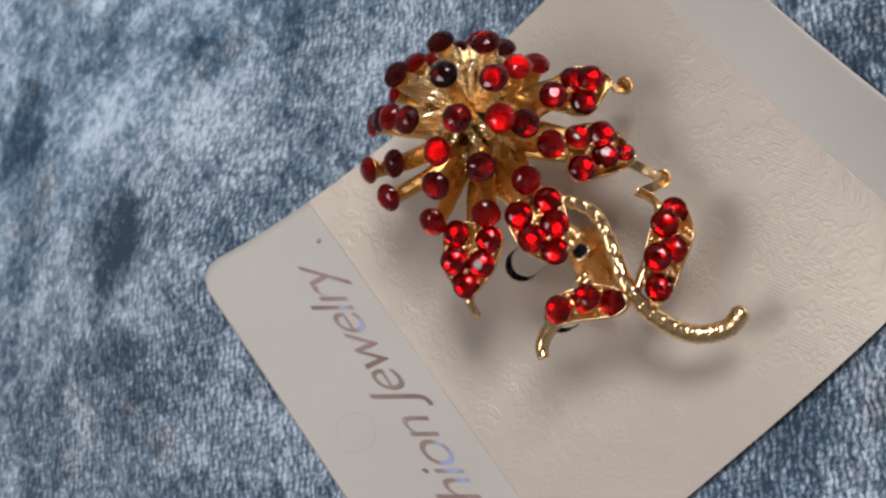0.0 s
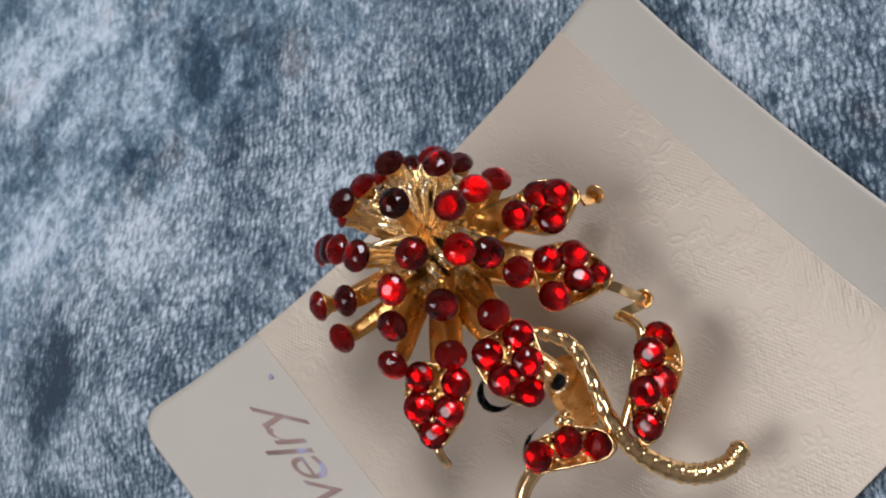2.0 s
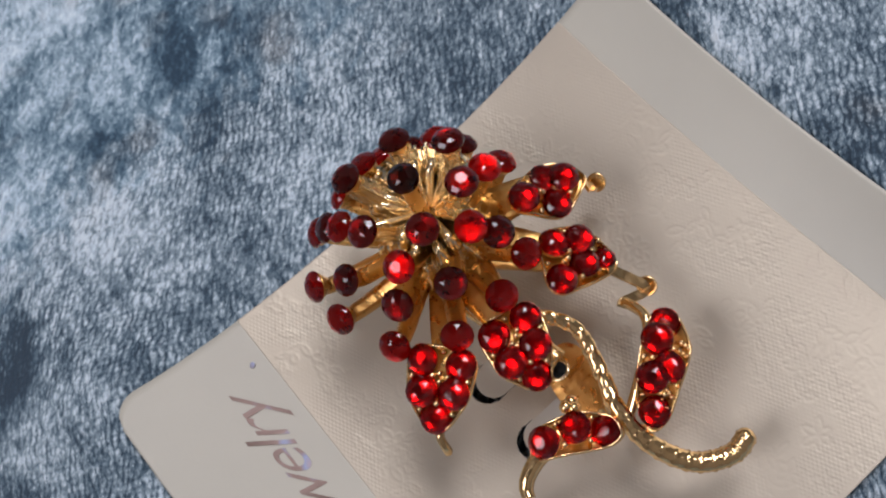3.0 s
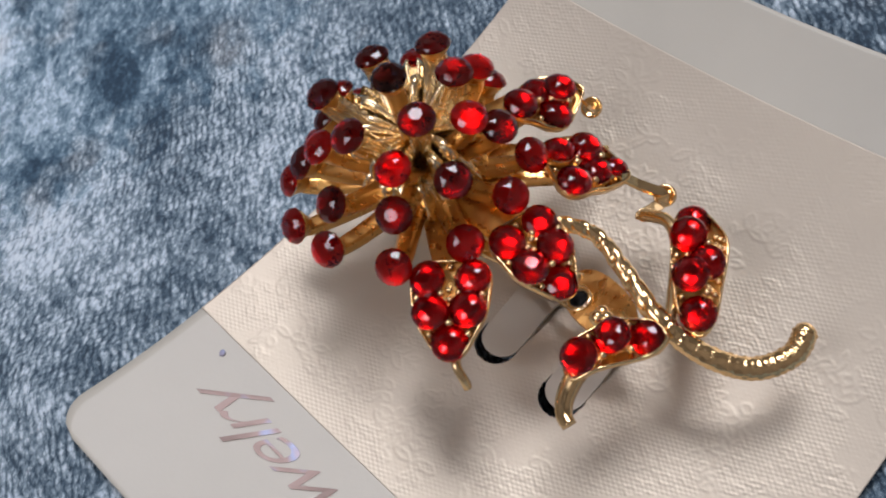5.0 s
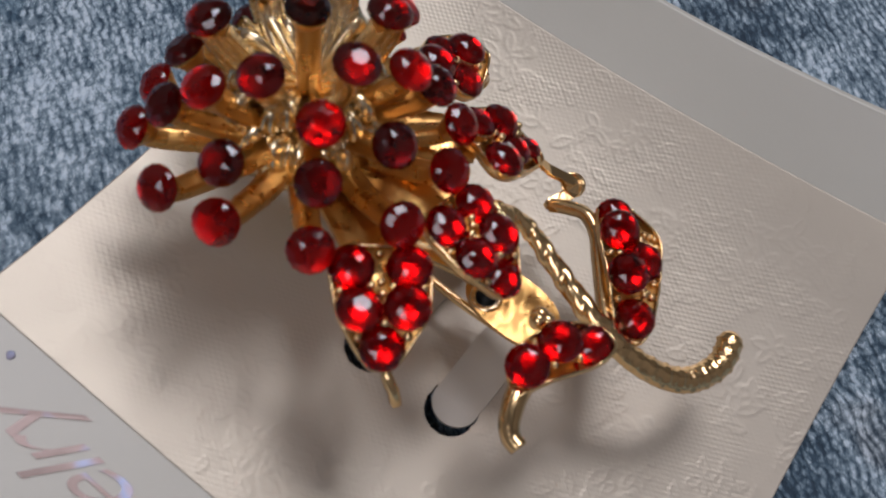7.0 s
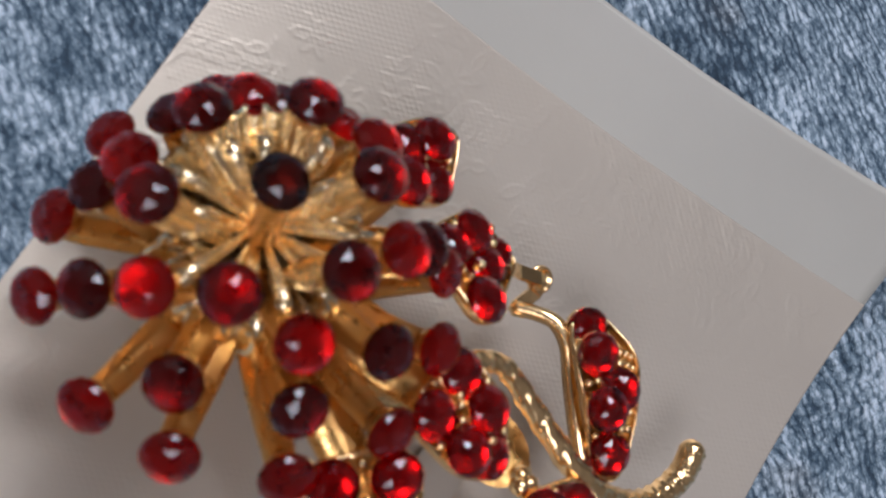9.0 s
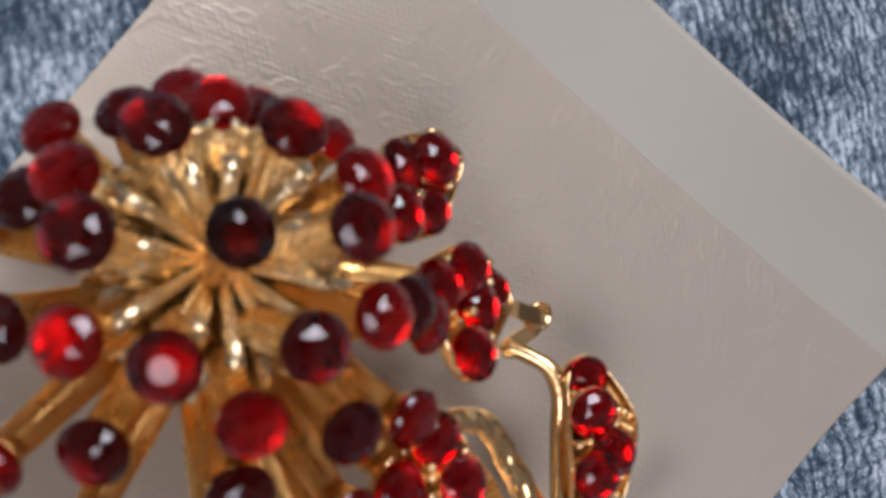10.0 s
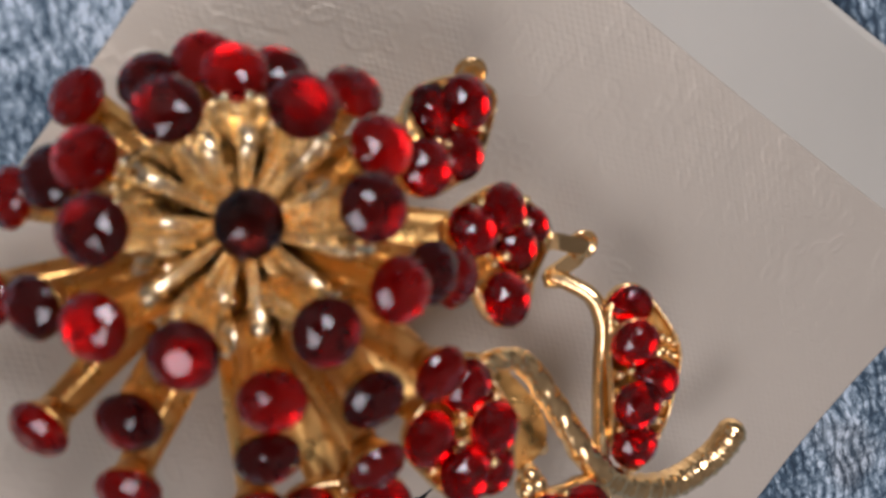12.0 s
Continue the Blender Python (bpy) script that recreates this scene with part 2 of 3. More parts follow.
CEILING = plaster_material("ceiling_paint", (0.3, 0.285, 0.27))
FRAME_PAINT, *_ = material("window_paint", (0.8, 0.8, 0.78), 0.4)


# ---- mesh helpers (millimetres in, metres out) ----
def mesh_object(name, verts, faces, mat, smooth=True, parent=None, label=""):
    me = bpy.data.meshes.new(name)
    me.from_pydata([tuple(c * MM for c in v) for v in verts], [], faces)
    me.materials.append(mat)
    me.polygons.foreach_set("use_smooth", [smooth] * len(me.polygons))
    me.update()
    ob = new(name, me)
    ob.parent = parent
    if label:
        tagged(ob, label)
    return ob


def unit(v):
    return v / (np.linalg.norm(v) + 1e-12)


def frame_of(axis):
    axis = unit(np.array(axis, float))
    side = unit(np.cross(axis, (0.31, 0.17, 0.93) if abs(axis[2]) < 0.9 else (0.9, 0.3, 0.1)))
    return side, np.cross(axis, side), axis


def spline(points, n):
    """A smooth line of n points through the given ones."""
    p = np.array(points, float)
    p = np.vstack([2 * p[0] - p[1], p, 2 * p[-1] - p[-2]])
    out = []
    for s in np.linspace(0, len(p) - 3 - 1e-9, n):
        i = int(s)
        f = s - i
        a, b, c, d = p[i : i + 4]
        out.append(0.5 * (2 * b + (c - a) * f + (2 * a - 5 * b + 4 * c - d) * f * f + (3 * b - a - 3 * c + d) * f**3))
    return np.array(out)


def sweep(line, section, up=(0, 0, 1), size=None):
    """Verts and faces of a section (list of side, up) swept along a line, capped. size: (side, up) scale along the way."""
    line, section = np.array(line), np.array(section, float)
    n, k = len(line), len(section)
    verts, faces = [], []
    for i in range(n):
        t = unit(line[min(i + 1, n - 1)] - line[max(i - 1, 0)])
        side = np.cross(t, up)
        side = unit(side) if np.linalg.norm(side) > 0.05 else frame_of(t)[0]
        over = np.cross(side, t)
        f = i / (n - 1)
        sx, sy = size(f) if size else (1, 1)
        for a, b in section:
            verts.append(line[i] + side * a * sx + over * b * sy)
    for i in range(n - 1):
        for j in range(k):
            faces.append((i * k + j, i * k + (j + 1) % k, (i + 1) * k + (j + 1) % k, (i + 1) * k + j))
    faces.append(tuple(range(k))[::-1])
    faces.append(tuple((n - 1) * k + j for j in range(k)))
    return verts, faces


def ring(k, rx, ry, turn=0.0):
    return [(rx * math.cos(2 * math.pi * j / k + turn), ry * math.sin(2 * math.pi * j / k + turn)) for j in range(k)]


def lathe(at, axis, profile, k=14):
    """Verts and faces of a profile of (radius, height) turned about the axis through at."""
    s, o, a = frame_of(axis)
    verts, faces = [], []
    for r, h in profile:
        for x, y in ring(k, r, r):
            verts.append(np.array(at) + s * x + o * y + a * h)
    for i in range(len(profile) - 1):
        for j in range(k):
            faces.append((i * k + j, i * k + (j + 1) % k, (i + 1) * k + (j + 1) % k, (i + 1) * k + j))
    faces.append(tuple(range(k))[::-1])
    faces.append(tuple((len(profile) - 1) * k + j for j in range(k)))
    return verts, faces


def joined(*pieces):
    verts, faces = [], []
    for v, f in pieces:
        base = len(verts)
        verts += list(v)
        faces += [tuple(base + i for i in face) for face in f]
    return verts, faces


# ---- the curled card: height of its face over the plan (mm) ----
CURL = [(0, 0, -2.15), (1, 0, -3.51), (0, 1, -1.65), (2, 0, 0.64), (1, 1, 1.54), (0, 2, 2.77), (1, 2, 0.23), (0, 3, 1.24), (1, 3, 0.13), (0, 4, 0.48)]


def card_height(u, v):
    a, b = (u - 28) / 28, (v - 22) / 28
    return sum(c * a**i * b**j for i, j, c in CURL)


def card_left(v):
    w = v / 30
    return -0.12 - 1.10 * w - 1.92 * w * w + 0.80 * w**3


def card_right(v):
    w = v / 30
    return 57.33 - 2.25 * w + 0.13 * w * w - 0.12 * w**3


def across(c, s):
    """A line across the card at 0 to 1 from its left to its right edge."""
    w = 58 * s / 30
    return c[0] + c[1] * w + c[2] * w * w + c[3] * w**3


NEAR_EDGE, NEAR_FOLD = (-17.10, 0.12, 0.17, -0.00), (-0.57, 0.28, 0.29, -0.05)
FAR_FOLD, FAR_EDGE = (49.46, 1.10, 0.70, -0.07), (57.65, -0.15, 1.20, -0.08)


def smoothstep(x):
    x = min(max(x, 0.0), 1.0)
    return x * x * (3 - 2 * x)


# ---- room ----
def box(name, lo, hi, mat, parent=None, label=""):
    bm = bmesh.new()
    bmesh.ops.create_cube(bm, size=1.0)
    for v in bm.verts:
        v.co = [(l + h) / 2 + c * (h - l) for c, l, h in zip(v.co, lo, hi)]
    me = bpy.data.meshes.new(name)
    bm.to_mesh(me)
    bm.free()
    me.materials.append(mat)
    ob = new(name, me)
    ob.parent = parent
    return tagged(ob, label) if label else ob


def wall_with_window(name, sign, lo_z, hi_z, x0, x1, low, top, half, t, number):
    """A wall across y with an opening from x0 to x1, and the window that sits in it."""
    ya, yb = (half, half + t) if sign > 0 else (-half - t, -half)
    wall = tagged(new(name), "brown painted wall with a window opening", "wall", kind="structure")
    for lo, hi in (
        ((-half - t, ya, low), (half + t, yb, lo_z)),
        ((-half - t, ya, hi_z), (half + t, yb, top)),
        ((-half - t, ya, lo_z), (x0, yb, hi_z)),
        ((x1, ya, lo_z), (half + t, yb, hi_z)),
    ):
        box("wall_panel", lo, hi, WALL, wall)
    win = tagged(new("window_%d" % number), "white framed window letting in grey daylight", "window", kind="structure")
    y0, y1 = sign * half + sign * 0.05, sign * half + sign * 0.1
    y0, y1 = min(y0, y1), max(y0, y1)
    m = (x0 + x1) / 2
    for part_name, lo, hi in (
        ("window_frame", (x0, y0, lo_z), (x0 + 0.05, y1, hi_z)),
        ("window_frame", (x1 - 0.05, y0, lo_z), (x1, y1, hi_z)),
        ("window_frame", (x0 + 0.05, y0, lo_z), (x1 - 0.05, y1, lo_z + 0.05)),
        ("window_frame", (x0 + 0.05, y0, hi_z - 0.05), (x1 - 0.05, y1, hi_z)),
        ("mullion", (m - 0.02, y0, lo_z + 0.05), (m + 0.02, y1, hi_z - 0.05)),
    ):
        box(part_name, lo, hi, FRAME_PAINT, win)


def room():
    low, top, half = -0.06, 3.05, 1.4
    t = 0.12
    wall_with_window("wall_south", -1, 1.6, 2.85, -0.5, 0.7, low, top, half, t, 1)
    wall_with_window("wall_north", 1, 1.7, 2.95, -0.95, 0.25, low, top, half, t, 2)
    for name, lo, hi in (("wall_east", (half, -half, low), (half + t, half, top)), ("wall_west", (-half - t, -half, low), (-half, half, top))):
        tagged(box(name, lo, hi, WALL), "plain brown painted room wall", "wall", kind="structure")
    tagged(box("ceiling", (-half - t, -half - t, top), (half + t, half + t, top + 0.1), CEILING), "plain beige ceiling", "ceiling", kind="structure")
    tagged(box("floor", (-half - t, -half - t, low - 0.1), (half + t, half + t, low), WALL), "plain support under the velvet cloth", "floor", kind="structure")


room()


# ---- velvet cloth ----
def grid_lines(lo, hi, step, far):
    mid = list(np.arange(lo, hi + step / 2, step))
    left, right, d = [], [], step
    while (left[-1] if left else lo) > -far:
        d *= 1.45
        left.append(max((left[-1] if left else lo) - d, -far))
    d = step
    while (right[-1] if right else hi) < far:
        d *= 1.45
        right.append(min((right[-1] if right else hi) + d, far))
    return left[::-1] + mid + right


def cloth_height(u, v):
    cu, cv = min(max(u, -3.0), 60.0), min(max(v, -17.0), 60.0)
    d = math.hypot(u - cu, v - cv)
    base = card_height(cu, cv) * math.exp(-((d / 38.0) ** 1.5)) - 1.1
    near = math.exp(-((d / 90.0) ** 2))
    p = Vector((u * 0.045, v * 0.045, 3.1))
    folds = noise.noise(p) * 1.6 * (1 - math.exp(-d / 12.0))
    q = Vector((u * 0.5 + v * 0.35, (v - u) * 0.22, 7.7))
    inside = 1.0 if d > 0 else 0.35
    sag = 3.0 * smoothstep(min(u + 1.0, 58.0 - u, v + 14.0, 57.0 - v) / 9.0)
    return base - sag + folds * near + (noise.noise(q) * 0.22 + noise.noise(q * 2.3) * 0.1) * inside


def velvet_cloth():
    us, vs = grid_lines(-75, 105, 0.6, 1390.0), grid_lines(-65, 115, 0.6, 1390.0)
    verts = [(u, v, cloth_height(u, v) if abs(u - 20) < 300 and abs(v - 20) < 300 else -1.1) for v in vs for u in us]
    k = len(us)
    faces = [(j * k + i, j * k + i + 1, (j + 1) * k + i + 1, (j + 1) * k + i) for j in range(len(vs) - 1) for i in range(k - 1)]
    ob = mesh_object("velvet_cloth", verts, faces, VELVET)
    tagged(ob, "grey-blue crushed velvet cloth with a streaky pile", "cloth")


velvet_cloth()


# ---- the card ----
TABS = ((30.8, 17.4), (22.8, 17.2))


def in_slot(u, v):
    """Whether a place of the panel lies in the opening that a tab was bent out of."""
    for cu, cv in TABS:
        du, dv = u - cu, v - cv
        if dv < 7.6 and abs(du) < (2.06 if dv < 0.6 else 1.2) and (dv > -0.5 or math.hypot(du, dv + 0.5) < 2.06):
            return True
    return False


RELIEF_STEP = 0.1


def relief_field():
    """Height (mm) of the pressed pattern of the panel: curved twigs with pointed leaves and small rosettes, all soft."""
    rnd = random.Random(11)
    field = np.zeros((540, 660))
    uu, vv = np.meshgrid(np.arange(660) * RELIEF_STEP - 6.0, np.arange(540) * RELIEF_STEP - 1.0)

    def press(u, v, reach, shape):
        i0, i1 = int((u - reach + 6) / RELIEF_STEP), int((u + reach + 6) / RELIEF_STEP)
        j0, j1 = int((v - reach + 1) / RELIEF_STEP), int((v + reach + 1) / RELIEF_STEP)
        if i0 < 0 or j0 < 0 or i1 >= 660 or j1 >= 540:
            return
        part = np.s_[j0:j1, i0:i1]
        field[part] = np.maximum(field[part], shape(uu[part] - u, vv[part] - v))

    def leaf_shape(u, v, way, long, wide):
        c, s = math.cos(way), math.sin(way)

        def shape(x, y):
            f, d = (x * c + y * s) / long, -x * s + y * c
            w = wide * np.sin(np.pi * np.clip(f, 0.0, 1.0)) ** 0.8 + 1e-4
            q = np.clip(1 - (d / w) ** 2, 0, 1) * ((f > 0) & (f < 1))
            edge = np.exp(-(((np.abs(d) - 0.75 * w) / 0.11) ** 2)) * ((f > 0.02) & (f < 0.98))
            return 0.25 * q + 0.8 * edge * (np.abs(d) < w)

        press(u, v, long + 0.3, shape)

    spots = [(x + rnd.uniform(-1.4, 1.4), y + rnd.uniform(-1.4, 1.4)) for x in np.arange(-3, 60, 4.0) for y in np.arange(1, 52, 3.8)]
    for u, v in spots:
        way = rnd.uniform(0, 2 * math.pi)
        if rnd.random() < 0.3:
            for i in range(6):
                leaf_shape(u, v, way + i * math.pi / 3, rnd.uniform(1.4, 2.0), 0.5)
            continue
        bend = rnd.uniform(-0.22, 0.22)
        a, p = way, np.array((u, v))
        for i in range(12):
            a += bend
            press(*p, 0.7, lambda x, y: 0.6 * np.exp(-(x * x + y * y) / 0.05))
            p = p + 0.45 * np.array((math.cos(a), math.sin(a)))
            if i % 3 == 1:
                for sign in (1, -1):
                    if rnd.random() < 0.85:
                        leaf_shape(*p, a + sign * rnd.uniform(0.6, 1.0), rnd.uniform(1.2, 2.4), rnd.uniform(0.35, 0.65))
    for axis in (0, 1):
        field = (np.roll(field, 1, axis) + 4 * field + np.roll(field, -1, axis)) / 6
    return field * RELIEF


RELIEF = 0.034
FIELD = relief_field()


def relief(u, v):
    x, y = (u + 6.0) / RELIEF_STEP, (v + 1.0) / RELIEF_STEP
    i, j = min(max(int(x), 0), 658), min(max(int(y), 0), 538)
    f, g = x - i, y - j
    return (FIELD[j, i] * (1 - f) + FIELD[j, i + 1] * f) * (1 - g) + (FIELD[j + 1, i] * (1 - f) + FIELD[j + 1, i + 1] * f) * g


def strip(name, near, far, us, vs, lift, thick, mat, parent, label, slots=False, round_near=0.0, round_far=0.0):
    """A strip of the card between two lines across it. us: 0 to 1 across; vs: 0 to 1 from near to far."""
    n, m = len(us), len(vs)
    verts = []
    for z in (lift, lift - thick):
        for f in vs:
            for s in us:
                v = near(s) + (far(s) - near(s)) * f
                a, b = card_left(v), card_right(v)
                inset = 0.0
                for r, d in ((round_near, v - near(s)), (round_far, far(s) - v)):
                    if r and d < r:
                        inset = max(inset, r - math.sqrt(max(r * r - (r - d) ** 2, 0)))
                u = a + inset + (b - a - 2 * inset) * s
                verts.append((u, v, card_height(u, v) + z + (relief(u, v) if slots else 0.0)))
    base = n * m
    gone = set()
    if slots:
        for j in range(m - 1):
            for i in range(n - 1):
                c = [verts[j * n + i], verts[(j + 1) * n + i + 1]]
                if in_slot((c[0][0] + c[1][0]) / 2, (c[0][1] + c[1][1]) / 2):
                    gone.add((i, j))
    faces = []
    for j in range(m - 1):
        for i in range(n - 1):
            if (i, j) in gone:
                continue
            q = (j * n + i, j * n + i + 1, (j + 1) * n + i + 1, (j + 1) * n + i)
            faces.append(q)
            faces.append(tuple(base + x for x in q[::-1]))
            for (di, dj), (a, b) in (((-1, 0), (q[3], q[0])), ((1, 0), (q[1], q[2])), ((0, -1), (q[0], q[1])), ((0, 1), (q[2], q[3]))):
                k = (i + di, j + dj)
                if k in gone or not (0 <= k[0] < n - 1 and 0 <= k[1] < m - 1):
                    faces.append((b, a, base + a, base + b))
    ob = mesh_object(name, verts, faces, mat, True, parent, label)
    return ob


def lines_with(dense, n_rest, step):
    a, b = dense
    return sorted({round(x, 6) for x in [*np.linspace(0, a, max(2, int(n_rest * a))), *np.arange(a, b, step), *np.linspace(b, 1, max(2, int(n_rest * (1 - b))))]})


def lettering(card):
    """The script line along the near strip, bent with the card."""
    cu = bpy.data.curves.new("lettering", "FONT")
    cu.body, cu.size, cu.shear, cu.align_x = "Fashion Jewelry", 1.0, 0.55, "LEFT"
    cu.space_character, cu.offset = 0.9, -0.006
    cu.extrude = 0.004
    ob = new("lettering", cu)
    bpy.context.view_layer.update()
    me = bpy.data.meshes.new_from_object(ob.evaluated_get(bpy.context.evaluated_depsgraph_get()))
    bpy.data.objects.remove(ob)
    xs = [v.co.x for v in me.vertices]
    lo, hi = min(xs), max(xs)
    start, end = 52.0, 6.4
    for v in me.vertices:
        u = start + (end - start) * (v.co.x - lo) / (hi - lo)
        w = -3.3 - v.co.y * 6.5
        v.co = (u * MM, w * MM, (card_height(u, w) + 0.04 + v.co.z * 4) * MM)
    me.flip_normals()
    me.materials.append(FOIL)
    out = new("lettering", me)
    out.parent = card
    tagged(out, "iridescent foil script lettering")


def jewelry_card():
    card = tagged(new("jewelry_card"), "curled white jewelry card with an embossed pearl panel", "card")
    uni = list(np.linspace(0, 1, 60))
    strip("near_strip", lambda s: across(NEAR_EDGE, s), lambda s: across(NEAR_FOLD, s) + 0.3, uni, list(np.linspace(0, 1, 40)), -0.02, 0.44, PAPER, card, "smooth white strip with foil lettering", round_near=3.4)
    strip("far_strip", lambda s: across(FAR_FOLD, s) - 0.3, lambda s: across(FAR_EDGE, s), uni, list(np.linspace(0, 1, 20)), -0.02, 0.44, PAPER, card, "smooth white strip", round_far=0.8)
    strip("embossed_panel", lambda s: across(NEAR_FOLD, s), lambda s: across(FAR_FOLD, s), lines_with((0.33, 0.62), 480, 0.0019), lines_with((0.28, 0.47), 420, 0.0023), 0.035, 0.05, PEARL, card, "pearly ivory panel embossed with flowers and fine ribs", slots=True)
    for cu, cv in TABS:
        verts, faces = [], []
        outline = [(1.98, y) for y in np.linspace(8.2, 0.45, 36)] + [(1.98 * math.cos(a), 1.98 * math.sin(a) + 0.35) for a in np.linspace(0, -math.pi, 21)] + [(-1.98, y) for y in np.linspace(0.45, 8.2, 36)]
        for z in (0.0, -0.28):
            for x, y in outline:
                h = 0.1 + 1.1 * smoothstep((y - 0.2) / 6.0) - 1.0 * smoothstep((y - 5.4) / 3.0)
                verts.append((cu + x, cv + y, card_height(cu + x, cv + y) + h + z))
        k = len(outline)
        for i in range(k // 2):
            p, q = k - 1 - i, k - 2 - i
            if i + 1 < q:
                faces += [(i, i + 1, q, p)[::-1], (k + i, k + i + 1, k + q, k + p)]
            elif i + 1 == q:
                faces += [(i, q, p)[::-1], (k + i, k + q, k + p)]
        for i in range(k):
            faces.append((i, (i + 1) % k, k + (i + 1) % k, k + i))
        mesh_object("tab", verts, faces, IVORY, False, card, "cut paper tab that holds the brooch pin")
    mesh_object("foil_dot", *lathe((5.1, -2.2, card_height(5.1, -2.2)), (0, 0, 1), [(0.36, -0.05), (0.36, 0.05), (0.2, 0.07)], 12), FOIL, True, card, "small iridescent foil dot")
    loop = [(28.2 + 2.4 * math.cos(a), -11.6 + 2.4 * math.sin(a)) for a in np.linspace(0, 2 * math.pi, 49)]
    mesh_object("hang_hole", *sweep([(u, v, card_height(u, v)) for u, v in loop], ring(6, 0.05, 0.03)), PAPER, True, card, "round punched hang hole still filled")
    lettering(card)


jewelry_card()


# ---- the brooch ----
HUB = np.array((10.6, 23.6, 0.0))
CORE = np.array((9.9, 24.5, 0.0))
brooch = tagged(new("brooch"), "gold flower brooch set with red rhinestones", "brooch")


def facing(at):
    """The way that a stone of the flower head looks: outwards from a point deep under the head."""
    return unit(np.array(at) - (HUB + (0, 0, 1.5)))


def gem_mesh():
    """A round domed stone of radius 1, turned to z: girdle, two rows of crown facets, a table, and a foiled cone below."""
    def circle(k, r, z, half=0.0):
        return [(r * math.cos(2 * math.pi * (j + half) / k), r * math.sin(2 * math.pi * (j + half) / k), z) for j in range(k)]

    verts = circle(16, 1.0, 0.08) + circle(16, 0.99, -0.06) + circle(16, 0.9, 0.25, 0.5) + circle(8, 0.68, 0.45, 0.5) + circle(8, 0.36, 0.57) + circle(8, 0.62, -0.37) + [(0, 0, -0.89)]
    low, waist, mid, table, cone, tip = 16, 32, 48, 56, 64, 72
    faces, slots = [], []
    for j in range(16):
        q = (j + 1) % 16
        faces += [(low + j, low + q, q, j), (j, q, waist + j), (waist + j, q, waist + q)]
        slots += [0] * 3
    faces.append(tuple(table + j for j in range(8)))
    slots.append(0)
    for j in range(8):
        w0, w1, w2 = waist + 2 * j, waist + 2 * j + 1, waist + (2 * j + 2) % 16
        m0, m1, t1 = mid + j, mid + (j + 1) % 8, table + (j + 1) % 8
        faces += [(w0, w1, m0), (w1, w2, m1), (w1, m1, m0), (m0, m1, t1), (m0, t1, table + j)]
        slots += [0] * 5
        a, b, c = 2 * j, 2 * j + 1, (2 * j + 2) % 16
        p0, p1 = cone + j, cone + (j + 1) % 8
        faces += [(low + b, low + a, p0), (low + b, p0, p1), (low + c, low + b, p1), (p0, tip, p1)]
        slots += [1] * 4
    return verts, faces, slots


GEM_VERTS, GEM_FACES, GEM_SLOTS = gem_mesh()


def gem_data(name, glass):
    me = bpy.data.meshes.new(name)
    me.from_pydata(GEM_VERTS, [], GEM_FACES)
    me.materials.append(glass)
    me.materials.append(BACKING)
    me.polygons.foreach_set("material_index", GEM_SLOTS)
    me.update()
    return me


GEMS = {False: gem_data("gem", RUBY), True: gem_data("gem", GARNET), "deep": gem_data("gem", CRIMSON), "black": gem_data("gem", ONYX)}
STONES = {False: "bright red rhinestone", True: "dark red rhinestone", "deep": "deep red rhinestone", "black": "blackish red rhinestone"}
spin = random.Random(4)


def gem(at, axis, radius, dark, parent):
    axis = unit(np.array(axis, float)) + 0.09 * np.array((spin.uniform(-1, 1), spin.uniform(-1, 1), 0))
    s, o, a = frame_of(axis)
    ob = new("gem", GEMS[dark])
    turn = Matrix(((s[0], o[0], a[0]), (s[1], o[1], a[1]), (s[2], o[2], a[2]))).to_4x4()
    ob.matrix_world = Matrix.Translation([c * MM for c in at]) @ turn @ pose(0, 0, 0, 0, 0, spin.uniform(0, 360)) @ Matrix.Diagonal((radius * MM, radius * MM, radius * MM, 1))
    ob.parent = parent
    tagged(ob, STONES[dark])
    return ob


def fluted(k, deep):
    """A round section with k shallow grooves."""
    n = k * 4
    return [((1.0 + deep * math.cos(k * 2 * math.pi * j / n)) * math.cos(2 * math.pi * j / n), (1.0 + deep * math.cos(k * 2 * math.pi * j / n)) * math.sin(2 * math.pi * j / n)) for j in range(n)]


def stamen(u, v, z, dark, root_z, foot_r, neck_r, grooves, metal, start=1.6, radius=1.66):
    """A grooved, sagging gold arm from the hub of the flower to a cup that holds one stone."""
    at = np.array((u, v, z), float)
    axis = facing(at)
    out = at - HUB
    out[2] = 0
    reach = np.linalg.norm(out)
    way = out / max(reach, 0.1)
    side = np.array((-way[1], way[0], 0.0))
    foot = HUB + way * min(start, reach * 0.4) + (0, 0, root_z)
    neck = at - axis * 2.2
    mid = foot * 0.5 + neck * 0.5 + np.array((0, 0, -0.055 * reach)) + side * spin.uniform(-0.35, 0.35)
    line = spline([foot, mid, neck, at - axis * 0.5], 18)

    def size(f):
        r = foot_r + (neck_r - foot_r) * min(1.0, f / 0.7) ** 0.7
        if f > 0.8:
            r += (1.08 - neck_r) * ((f - 0.8) / 0.2) ** 1.8
        return r * 1.1, r * 0.86

    bar = sweep(line, fluted(*grooves), size=size)
    cup = lathe(at, axis, [(0.75, -1.5), (0.98, -1.05), (radius * 0.74, -0.65), (radius * 0.88, -0.3), (radius * 0.955, -0.08), (radius * 0.9, -0.07)], 20)
    ob = mesh_object("stamen", *bar, metal, True, brooch, "grooved gold arm ending in a stone cup")
    mesh_object("setting", *cup, GOLD_DEEP, True, ob, "gold stone cup")
    gem(at, axis, radius, dark, ob)
    return ob


